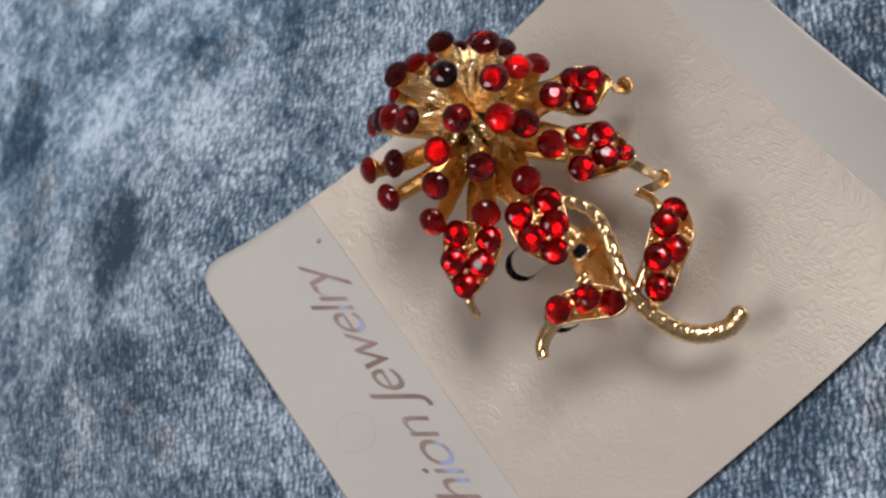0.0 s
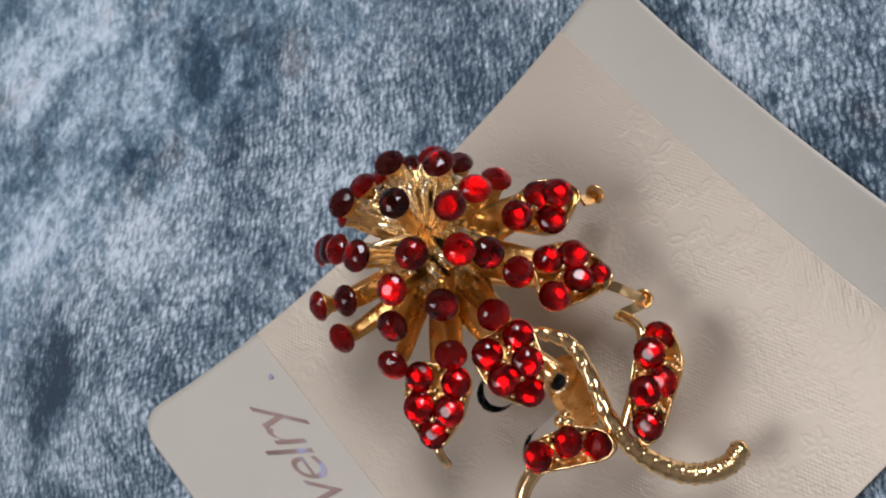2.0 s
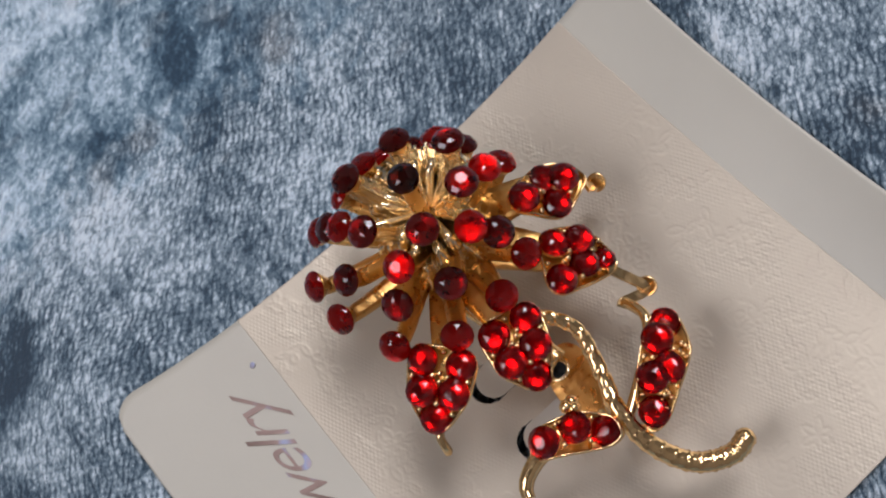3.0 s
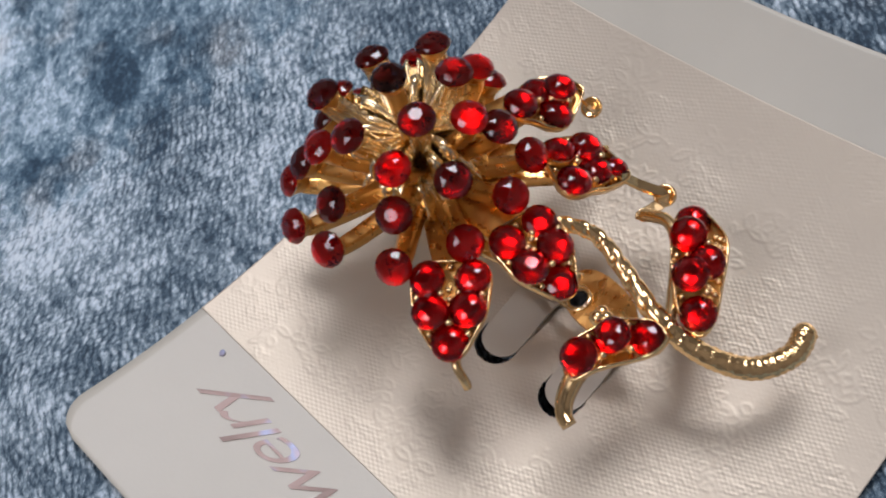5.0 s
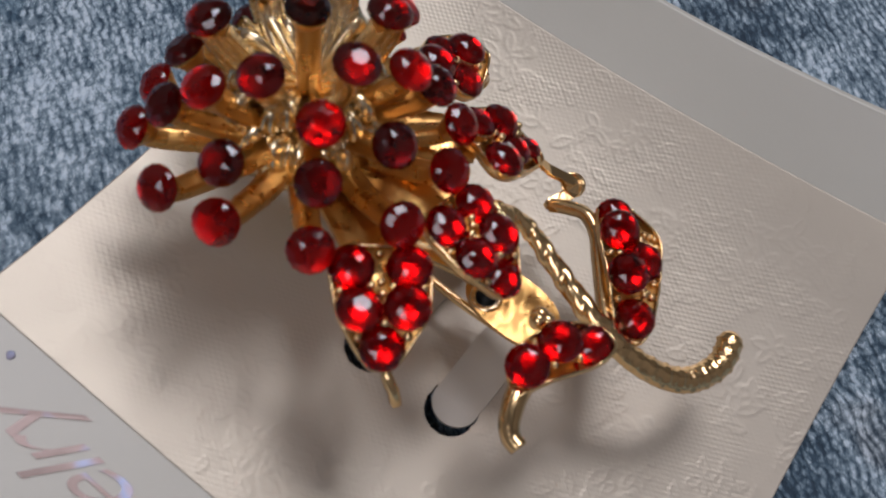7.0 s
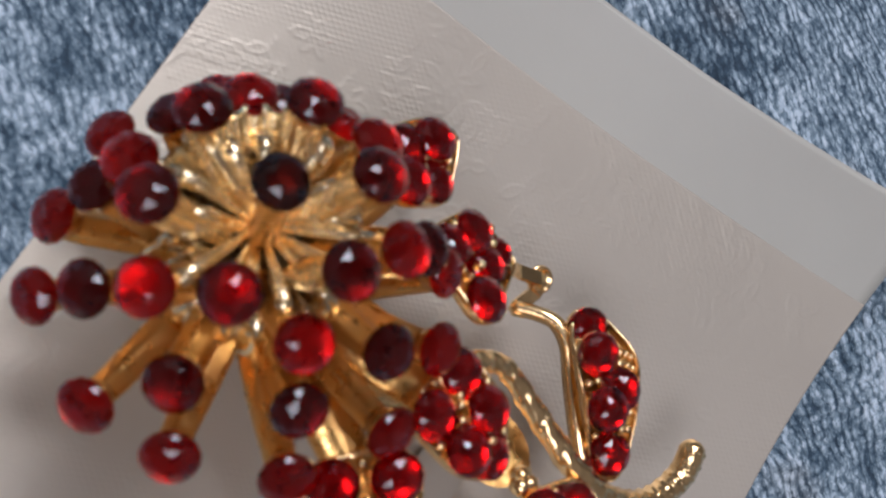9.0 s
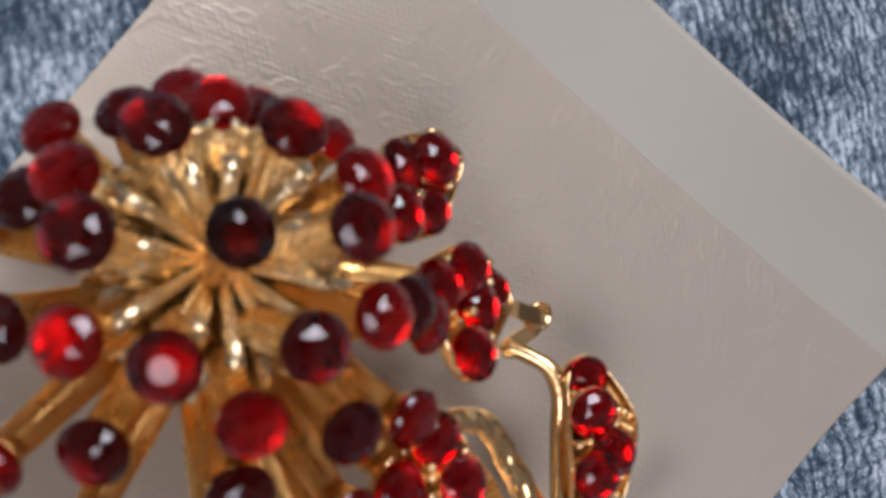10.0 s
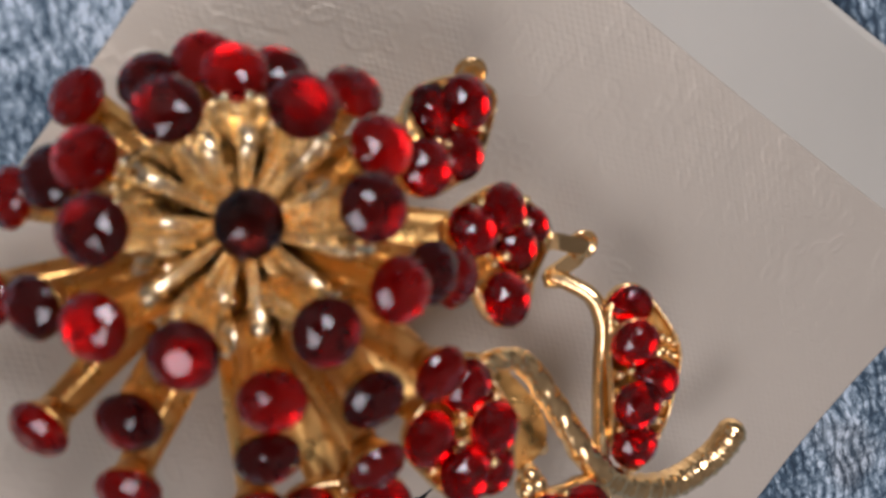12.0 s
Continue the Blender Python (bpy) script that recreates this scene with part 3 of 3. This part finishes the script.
# rings of the flower head: plan and height of each stone, and whether it is a dark one
INNER = [(10.9, 18.8, 21.9, 1), (15.1, 23.4, 22.3, 1), (13.4, 29.0, 21.1, 1), (8.2, 30.6, 19.6, 1), (3.7, 26.6, 18.9, 1), (4.6, 20.6, 20.9, 1)]
MIDDLE = [(7.3, 17.0, 19.3, 0), (15.5, 19.3, 20.4, 0), (19.6, 22.0, 18.9, 1), (17.0, 26.9, 19.9, 0), (18.2, 28.5, 17.6, 1), (12.3, 31.6, 18.1, 0), (4.9, 30.0, 15.8, 0), (2.2, 22.5, 16.9, 0), (11.4, 14.1, 17.6, 1), (17.5, 16.7, 18.4, 1)]
OUTER = [(4.7, 15.5, 16.4, 1), (2.6, 14.0, 13.3, 0), (8.5, 10.8, 15.4, 0), (13.6, 11.1, 16.3, 0), (19.4, 13.7, 15.8, 0), (22.8, 19.1, 15.8, 0), (22.5, 24.8, 15.4, 0), (20.3, 29.2, 14.1, 0)]
RIM = [(10.1, 33.4, 12.5, 0), (6.4, 31.5, 13.9, 1), (3.2, 29.7, 13.3, 0), (1.9, 27.1, 13.1, 1), (-0.3, 24.2, 11.7, 0), (1.4, 20.6, 14.7, 1), (0.4, 18.3, 12.2, 0)]
for ring_of, root, foot_r, neck_r, grooves, metal in (
    (INNER, 13.6, 0.75, 1.0, (8, 0.15), PALE_GOLD),
    (MIDDLE, 12.6, 1.1, 0.88, (6, 0.1), GOLD_DEEP),
    (OUTER, 11.0, 1.2, 0.8, (5, 0.1), GOLD_DEEP),
    (RIM, 10.6, 1.05, 0.85, (6, 0.12), GOLD_DEEP),
):
    for u, v, z, dark in ring_of:
        stamen(u, v, z, bool(dark), root, foot_r, neck_r, grooves, metal)

# the stone over the middle, on its own post
centre = np.array((9.5, 25.0, 22.0))
post = mesh_object("centre_post", *joined(sweep(spline([HUB + (0, 0, 12), HUB + (-0.4, 0.6, 17), centre - (0, 0, 0.9)], 10), ring(10, 0.9, 0.9)),
                                          lathe(centre, (0.05, 0.1, 1), [(0.6, -2.2), (1.0, -1.3), (1.4, -0.6), (1.52, -0.12), (1.53, -0.02), (1.4, -0.05)], 16)),
                   GOLD_DEEP, True, brooch, "gold post under the middle stone")
gem(centre, (0.16, 0.02, 1), 1.6, "black", post)


def corolla():
    """The ribbed gold bowl in the middle of the head."""
    k = 144
    verts, faces = [], []
    profile = [(0.4, 13.4), (2.0, 13.8), (3.6, 14.6), (4.7, 14.6), (5.4, 13.6), (5.9, 12.2), (6.2, 10.8), (6.0, 10.3), (5.0, 10.4), (3.0, 9.4), (0.4, 9.2)]
    for i, (r, h) in enumerate(profile):
        for j in range(k):
            a = 2 * math.pi * j / k
            ridge = abs(math.cos(9 * a + 0.7 * math.sin(2 * a)))
            top = i < 8
            rr = r * (1 + (0.16 * (ridge - 0.55) if 3 <= i <= 8 else 0))
            verts.append(HUB + np.array((rr * math.cos(a), rr * math.sin(a), h + (0.1 * r * (ridge - 0.5) if top else 0))))
    m = len(profile)
    for i in range(m - 1):
        for j in range(k):
            faces.append((i * k + j, (i + 1) * k + j, (i + 1) * k + (j + 1) % k, i * k + (j + 1) % k))
    faces += [tuple(range(k)), tuple((m - 1) * k + j for j in range(k))[::-1]]
    mesh_object("corolla", verts, faces, PALE_GOLD, True, brooch, "ribbed gold bowl in the middle of the flower")
    for i in range(17):
        a = 2 * math.pi * (i + 0.25 * math.sin(i * 2.1)) / 17
        way = np.array((math.cos(a), math.sin(a), 0))
        long = 5.4 + 0.9 * math.sin(i * 1.7)
        line = spline([CORE + way * 0.6 + (0, 0, 14.0), CORE + way * 1.8 + (0, 0, 15.0), CORE + way * long * 0.7 + (0, 0, 16.4), CORE + way * long * 0.92 + (0, 0, 16.5), CORE + way * long + (0, 0, 15.2)], 14)
        sec = [(-0.5, -0.7), (-0.46, 0.1), (-0.3, 0.42), (0.0, 0.52), (0.3, 0.42), (0.46, 0.1), (0.5, -0.7)]
        mesh_object("rib", *sweep(line, sec, size=lambda f: (0.42 + 1.15 * f, 0.8 + 0.6 * f)), PALE_GOLD, True, brooch, "polished gold rib")


def fan(start, end, reach, high):
    """A fluted sheet of gold spread out from the middle between two bearings (degrees)."""
    k, m = int(abs(end - start) * 1.6), 12
    top, low = [], []
    for i in range(m):
        f = i / (m - 1)
        for j in range(k):
            g = j / (k - 1)
            a = radians(start + (end - start) * g)
            flute = math.cos(a * 34) * 0.24 * (0.4 + f)
            edge = 1.0 - 0.16 * (2 * g - 1) ** 4 + 0.02 * math.sin(a * 17)
            r = 1.6 + (reach * edge - 1.6) * f
            z = 13.8 + (high - 13.8) * f ** 0.9 + flute
            p = CORE + np.array((r * math.cos(a), r * math.sin(a), z))
            top.append(p)
            low.append(p - (0, 0, 0.55))
    verts, faces, base = top + low, [], m * k
    for i in range(m - 1):
        for j in range(k - 1):
            q = (i * k + j, (i + 1) * k + j, (i + 1) * k + j + 1, i * k + j + 1)
            faces += [q, tuple(base + x for x in q[::-1])]
    border = [j for j in range(k)] + [i * k + k - 1 for i in range(1, m)] + [(m - 1) * k + j for j in range(k - 2, -1, -1)] + [i * k for i in range(m - 2, 0, -1)]
    for a, b in zip(border, border[1:] + border[:1]):
        faces.append((a, b, base + b, base + a))
    mesh_object("fan", verts, faces, PALE_GOLD, True, brooch, "fluted polished gold sheet under the stones")


fan(84, 162, 6.5, 16.8)
fan(176, 214, 6.6, 16.7)
corolla()


def hull(points):
    """The outline round a set of flat points, in turn."""
    pts = sorted(map(tuple, points))

    def half(seq):
        out = []
        for p in seq:
            while len(out) > 1 and (out[-1][0] - out[-2][0]) * (p[1] - out[-2][1]) - (out[-1][1] - out[-2][1]) * (p[0] - out[-2][0]) <= 0:
                out.pop()
            out.append(p)
        return out[:-1]

    return half(pts) + half(pts[::-1])


def leaf(root, tip, stones, beads=(), tilt=None, snug=0.95, edge=()):
    """A gold leaf: a plate with a raised rim drawn close round its stones from root to tip, and small beads between them."""
    pts = np.array([s[:3] for s in stones], float)
    mid = pts.mean(0)
    if tilt is None:
        n = np.linalg.svd(pts - mid)[2][2]
        n = unit(n if n[2] > 0 else -n)
        n = unit(n * 0.6 + np.array((0, 0, 0.4)))
    else:
        n = unit(np.array(tilt, float))
    s, o, n = frame_of(n)
    flat = [((p - mid) @ s, (p - mid) @ o, (p - mid) @ n) for p in pts]
    ends = [((np.array(e, float) - mid) @ s, (np.array(e, float) - mid) @ o) for e in (root, tip)]
    around = [(x + r[3] * snug * math.cos(a), y + r[3] * snug * math.sin(a)) for (x, y, h), r in zip(flat, stones) for a in np.linspace(0, 2 * math.pi, 24, endpoint=False)]
    around += [((np.array(e) - mid) @ s + 0.35 * math.cos(a), (np.array(e) - mid) @ o + 0.35 * math.sin(a)) for e in edge for a in np.linspace(0, 2 * math.pi, 8, endpoint=False)]
    out = np.array(hull(around + ends))
    steps = np.linalg.norm(np.roll(out, -1, 0) - out, axis=1)
    along = np.concatenate([[0], np.cumsum(steps)])
    even = np.linspace(0, along[-1], 64, endpoint=False)
    closed = np.vstack([out, out[:1]])
    loop = np.stack([np.interp(even, along, closed[:, 0]), np.interp(even, along, closed[:, 1])], 1)
    for _ in range(5):
        loop = (np.roll(loop, 1, 0) + 2 * loop + np.roll(loop, -1, 0)) / 4

    def lifted(x, y):
        w = [1 / (2.0 + (x - a) ** 2 + (y - b) ** 2) ** 2 for a, b, h in flat]
        return mid + s * x + o * y + n * (sum(g * h for g, (a, b, h) in zip(w, flat)) / sum(w))

    verts, faces = [], []
    rings = [(0.02, -1.0, -1.4), (0.5, -0.98, -1.35), (0.85, -0.9, -1.2), (1.0, -0.4, -0.85)]
    c = loop.mean(0)
    for level in (1, 2):
        for row in rings:
            for x, y in loop:
                verts.append(lifted(c[0] + (x - c[0]) * row[0], c[1] + (y - c[1]) * row[0]) + n * row[level])
    k, m = len(loop), len(rings)
    for i in range(m - 1):
        for j in range(k):
            q = (i * k + j, (i + 1) * k + j, (i + 1) * k + (j + 1) % k, i * k + (j + 1) % k)
            faces += [q, tuple(m * k + x for x in q[::-1])]
    for j in range(k):
        a, b = (m - 1) * k + j, (m - 1) * k + (j + 1) % k
        faces.append((b, a, m * k + a, m * k + b))
    faces += [tuple(range(k)), tuple(m * k + j for j in range(k))[::-1]]
    thing = mesh_object("leaf", verts, faces, GOLD_DEEP, True, brooch, "gold leaf with a raised rim and red stones")
    rim_line = np.array([lifted(x, y) for x, y in np.vstack([loop, loop[:2]])]) - n * 0.3
    mesh_object("rim", *sweep(rim_line, ring(8, 0.14, 0.38), up=n), GOLD, True, thing, "raised gold rim")
    for u, v, z, r in stones:
        a = unit(n + 0.1 * np.array((spin.uniform(-1, 1), spin.uniform(-1, 1), 0)))
        gem((u, v, z), a, r, "deep", thing)
        mesh_object("setting", *lathe((u, v, z), a, [(r * 0.75, -1.1), (r * 0.95, -0.6), (r * 1.0, -0.15), (r * 0.98, -0.02), (r * 0.9, -0.05)], 14), GOLD, True, thing)
    for p in beads:
        mesh_object("bead", *lathe(p, n, [(0.12, -0.7), (0.3, -0.5), (0.34, -0.1), (0.26, 0.14), (0.1, 0.24)], 8), GOLD, True, thing)
    return thing


def between(stones, off=0.1):
    """Bead places halfway between neighbouring stones, drawn to one side."""
    out = []
    for i in range(len(stones)):
        for j in range(i + 1, len(stones)):
            a, b = np.array(stones[i][:3]), np.array(stones[j][:3])
            d = np.linalg.norm(a - b)
            if d < 4.4:
                side = unit(np.cross(b - a, (0, 0, 1)))
                out += [(a + b) / 2 + side * 1.05, (a + b) / 2 - side * 1.05]
    return out


R0 = 1.62
LOW = [(21.9, 14.9, 14.7, R0), (24.8, 17.5, 14.4, R0), (24.2, 13.0, 14.5, R0), (26.5, 15.2, 14.3, R0), (26.7, 12.3, 12.9, R0)]
leaf((22.0, 16.4, 15.2), (27.9, 11.3, 12.3), LOW, between(LOW))
SIDE = [(24.7, 21.7, 14.2, R0), (24.9, 25.1, 13.0, R0), (27.6, 24.2, 13.1, R0), (27.7, 21.3, 13.8, R0), (29.5, 22.3, 11.6, R0)]
leaf((23.6, 23.6, 14.2), (30.8, 21.9, 11.0), SIDE, between(SIDE))
RIGHT = [(20.1, 32.0, 11.1, R0), (21.1, 34.2, 9.8, R0), (23.6, 34.9, 7.7, 1.2), (23.1, 33.0, 9.1, R0), (23.9, 30.2, 11.9, R0)]
leaf((20.6, 30.8, 11.8), (25.4, 35.6, 8.0), RIGHT, between(RIGHT))
TOP = [(14.1, 35.5, 11.2, R0), (15.3, 37.2, 11.0, R0), (15.4, 32.7, 13.7, R0), (16.9, 34.9, 10.6, R0)]
leaf((14.6, 32.4, 13.6), (16.4, 38.9, 9.2), TOP, between(TOP))
STEMLEAF = [(32.3, 35.0, 6.3, R0), (33.4, 33.4, 7.9, R0), (36.2, 32.4, 7.4, R0), (36.0, 30.6, 8.0, R0), (38.3, 28.6, 6.4, R0)]
GRAINS = [(34.4 + 4.4 * f + 0.25 * (k % 3 - 1), 36.2 - 7.2 * f - 0.9 * f * (1 - f) + 1.0 * math.sin(math.pi * f) + 0.3 * ((k * 7) % 3 - 1), 6.7 + 0.35 * math.sin(math.pi * f)) for k, f in enumerate(np.linspace(0.2, 1.0, 22))]
leaf((31.2, 36.3, 6.4), (39.8, 27.0, 5.6), STEMLEAF, between(STEMLEAF) + GRAINS, tilt=(0.12, -0.1, 1), edge=GRAINS[1:-1])
TAIL = [(37.1, 23.9, 8.1, R0), (35.3, 21.9, 9.7, R0), (34.6, 18.7, 10.2, R0)]
leaf((38.8, 25.4, 7.2), (35.2, 16.4, 9.4), TAIL, between(TAIL), tilt=(-0.1, -0.3, 1))


def leaf_arm(foot, end, wide):
    """A broad fluted gold strip that ties a leaf to the flower."""
    foot, end = HUB + np.array(foot), np.array(end)
    line = spline([foot, foot * 0.5 + end * 0.5 + (0, 0, 0.5), end], 14)
    sec = [(-1.0, -0.25), (-0.9, 0.25), (-0.55, 0.05), (-0.2, 0.22), (0.2, 0.22), (0.55, 0.05), (0.9, 0.25), (1.0, -0.25), (0.0, -0.5)]
    mesh_object("leaf_arm", *sweep(line, sec, size=lambda f: (wide * (1.25 - 0.4 * f), 1.3)), GOLD_DEEP, True, brooch, "broad gold strip tying a leaf to the flower")


leaf_arm((4.0, -2.0, 9.8), (23.4, 16.2, 12.8), 1.7)
leaf_arm((4.4, -0.2, 10.4), (24.6, 23.4, 12.4), 2.2)
leaf_arm((3.6, 2.4, 10.2), (20.6, 31.2, 10.0), 2.2)
leaf_arm((1.6, 4.2, 10.6), (14.6, 34.0, 12.0), 2.0)


def ribbon(points, wide, thick, label, taper=None):
    sec = [(-wide, -thick), (-wide * 0.8, thick), (0, thick * 1.4), (wide * 0.8, thick), (wide, -thick)]
    return mesh_object("ribbon", *sweep(spline(points, 40), sec, size=taper), GOLD, True, brooch, label)


def folded(points, wide, thick, label):
    """A flat gold strip with sharp folds."""
    sec = [(-wide, -thick), (-wide, thick), (wide, thick), (wide, -thick)]
    line = []
    for a, b in zip(points[:-1], points[1:]):
        a, b = np.array(a), np.array(b)
        line += [a + (b - a) * f for f in (0.08, 0.92)]
    return mesh_object("ribbon", *sweep(line, sec, up=(0.25, 0.35, 0.9)), GOLD, False, brooch, label)


folded([(24.6, 34.4, 8.0), (25.8, 35.2, 6.4), (27.8, 36.2, 5.4), (28.1, 35.6, 4.8), (27.4, 33.4, 4.8), (27.9, 33.0, 5.3)], 0.52, 0.16, "folded gold ribbon")
ribbon([(27.4, 33.5, 4.9), (28.6, 33.9, 5.4), (30.2, 34.1, 5.9), (31.8, 33.2, 6.0), (33.2, 31.6, 5.8), (35.4, 28.7, 6.2), (37.2, 26.3, 6.8)], 0.55, 0.3, "smooth gold strip beside the leaf")
folded([(16.6, 38.3, 8.4), (16.2, 39.0, 6.4), (15.7, 39.4, 5.0)], 0.6, 0.14, "folded gold leaf end")
for at, axis in (((15.4, 39.8, 4.7), (0.35, -0.35, 0.87)), ((27.8, 36.3, 4.9), (0.3, -0.2, 0.93))):
    mesh_object("end_disc", *lathe(at, axis, [(0.35, -0.2), (1.0, -0.2), (1.08, -0.02), (0.98, 0.14), (0.84, 0.1), (0.72, -0.06), (0.2, -0.1)], 20), GOLD, True, brooch, "small round dished gold end")
ribbon([(34.9, 18.2, 9.0), (35.2, 16.8, 9.1), (35.8, 15.3, 9.0), (36.6, 14.4, 8.8), (37.5, 14.1, 8.8)], 0.8, 0.36, "curled gold leaf end", taper=lambda f: (1.15 - 0.35 * f, 1))
ribbon([(27.4, 11.9, 12.0), (28.1, 11.3, 11.9), (28.9, 11.0, 11.2), (29.3, 10.8, 10.2)], 0.4, 0.3, "small gold leaf end")


for at in ((33.1, 22.4, 9.3), (33.6, 22.9, 9.0), (32.9, 23.1, 8.8)):
    mesh_object("joint_bead", *lathe(at, (0.1, -0.2, 1), [(0.3, -1.3), (0.62, -0.7), (0.7, 0.0), (0.5, 0.45), (0.15, 0.6)], 10), GOLD, True, brooch, "small gold joint bead")


def stem():
    """The rope-like stem with a curled foot."""
    line = spline([(25.0, 25.6, 11.9), (25.8, 26.9, 10.9), (28.0, 28.1, 9.3), (31.8, 27.3, 8.0), (36.4, 26.0, 7.3), (40.4, 26.3, 5.4), (43.8, 28.3, 3.4), (45.4, 31.6, 2.7), (44.9, 34.4, 3.4)], 320)
    n = len(line)
    verts, faces = [], []
    k = 30
    for i, p in enumerate(line):
        t = unit(line[min(i + 1, n - 1)] - line[max(i - 1, 0)])
        side = unit(np.cross(t, (0, 0, 1)))
        over = np.cross(side, t)
        f = i / (n - 1)
        r0 = 0.6 + 0.4 * smoothstep(f * 1.6 - 0.3)
        if i > n - 14:
            r0 *= math.sqrt(max(0.06, 1 - ((i - n + 14) / 13.4) ** 2))
        for j in range(k):
            a = 2 * math.pi * j / k
            if f < 0.52:
                rope = 0.14 * abs(math.cos(1.5 * a + i * 0.15)) + 0.03 * math.cos(3 * a + i * 0.6)
            else:
                rope = 0.13 * max(0.0, math.cos(5 * a) * math.cos(i * 0.5 + (math.pi if math.sin(5 * a + 0.8) > 0 else 0)))
            rope *= 1.0 if math.sin(a) > -0.3 else 0.3
            r = r0 + rope
            verts.append(p + side * r * math.cos(a) + over * r * math.sin(a))
    for i in range(n - 1):
        for j in range(k):
            faces.append((i * k + j, i * k + (j + 1) % k, (i + 1) * k + (j + 1) % k, (i + 1) * k + j))
    faces += [tuple(range(k))[::-1], tuple((n - 1) * k + j for j in range(k))]
    mesh_object("stem", verts, faces, GOLD, True, brooch, "rope-textured gold stem with a curled foot")


stem()


def back_plate():
    verts, faces = [], []
    k = 32
    hole = (28.2, 23.9)
    for z in (0.0, -0.5):
        for j in range(k):
            a = 2 * math.pi * j / k
            c, s = math.cos(a), math.sin(a)
            x = 4.1 * abs(c) ** 0.8 * (1 if c > 0 else -1)
            y = 2.5 * abs(s) ** 0.8 * (1 if s > 0 else -1)
            verts.append((30.2 + x, 24.6 - 0.1 * x + y, 4.4 + 0.12 * x + z))
        for j in range(k):
            a = 2 * math.pi * j / k
            verts.append((hole[0] + 0.85 * math.cos(a), hole[1] + 0.85 * math.sin(a), 4.1 + z))
    o1, i1, o2, i2 = 0, k, 2 * k, 3 * k
    for j in range(k):
        q = (j + 1) % k
        faces += [(o1 + j, o1 + q, i1 + q, i1 + j), (o2 + q, o2 + j, i2 + j, i2 + q), (o1 + q, o1 + j, o2 + j, o2 + q), (i1 + j, i1 + q, i2 + q, i2 + j)]
    plate = mesh_object("back_plate", verts, faces, GOLD_DEEP, False, brooch, "flat gold plate with a round hole")
    loop = [(hole[0] + 1.08 * math.cos(a), hole[1] + 1.08 * math.sin(a), 4.12 + 0.13 * math.cos(a)) for a in np.linspace(0, 2 * math.pi, 33)]
    mesh_object("eyelet", *sweep(loop, ring(8, 0.24, 0.16)), PALE_GOLD, True, plate, "pale gold eyelet")
    # added black plug: the open hole's shade, put in as colour
    mesh_object("shade_plug", *lathe((*hole, 3.9), (0, 0, 1), [(0.8, -1.2), (0.86, -0.1), (0.86, 0.1), (0.7, 0.1), (0.66, -1.0)], 18), HOLE_SHADE, True, plate, "blackened hollow rivet")
    mesh_object("pin", *sweep(spline([(14.0, 24.0, 6.4), (19.0, 23.6, 2.6), (26.0, 23.4, 1.5), (33.0, 23.9, 1.5), (35.0, 24.5, 3.0), (34.0, 25.0, 4.6)], 30), ring(8, 0.4, 0.4)), GOLD, True, brooch, "thin gold pin held by the tabs")
    mesh_object("pin_bar", *sweep(spline([(15.0, 21.0, 11.0), (19.0, 21.5, 8.0), (25.0, 23.8, 6.2), (28.0, 24.6, 5.6)], 20), ring(8, 1.1, 0.4)), GOLD, True, brooch, "gold bar behind the flower")


back_plate()
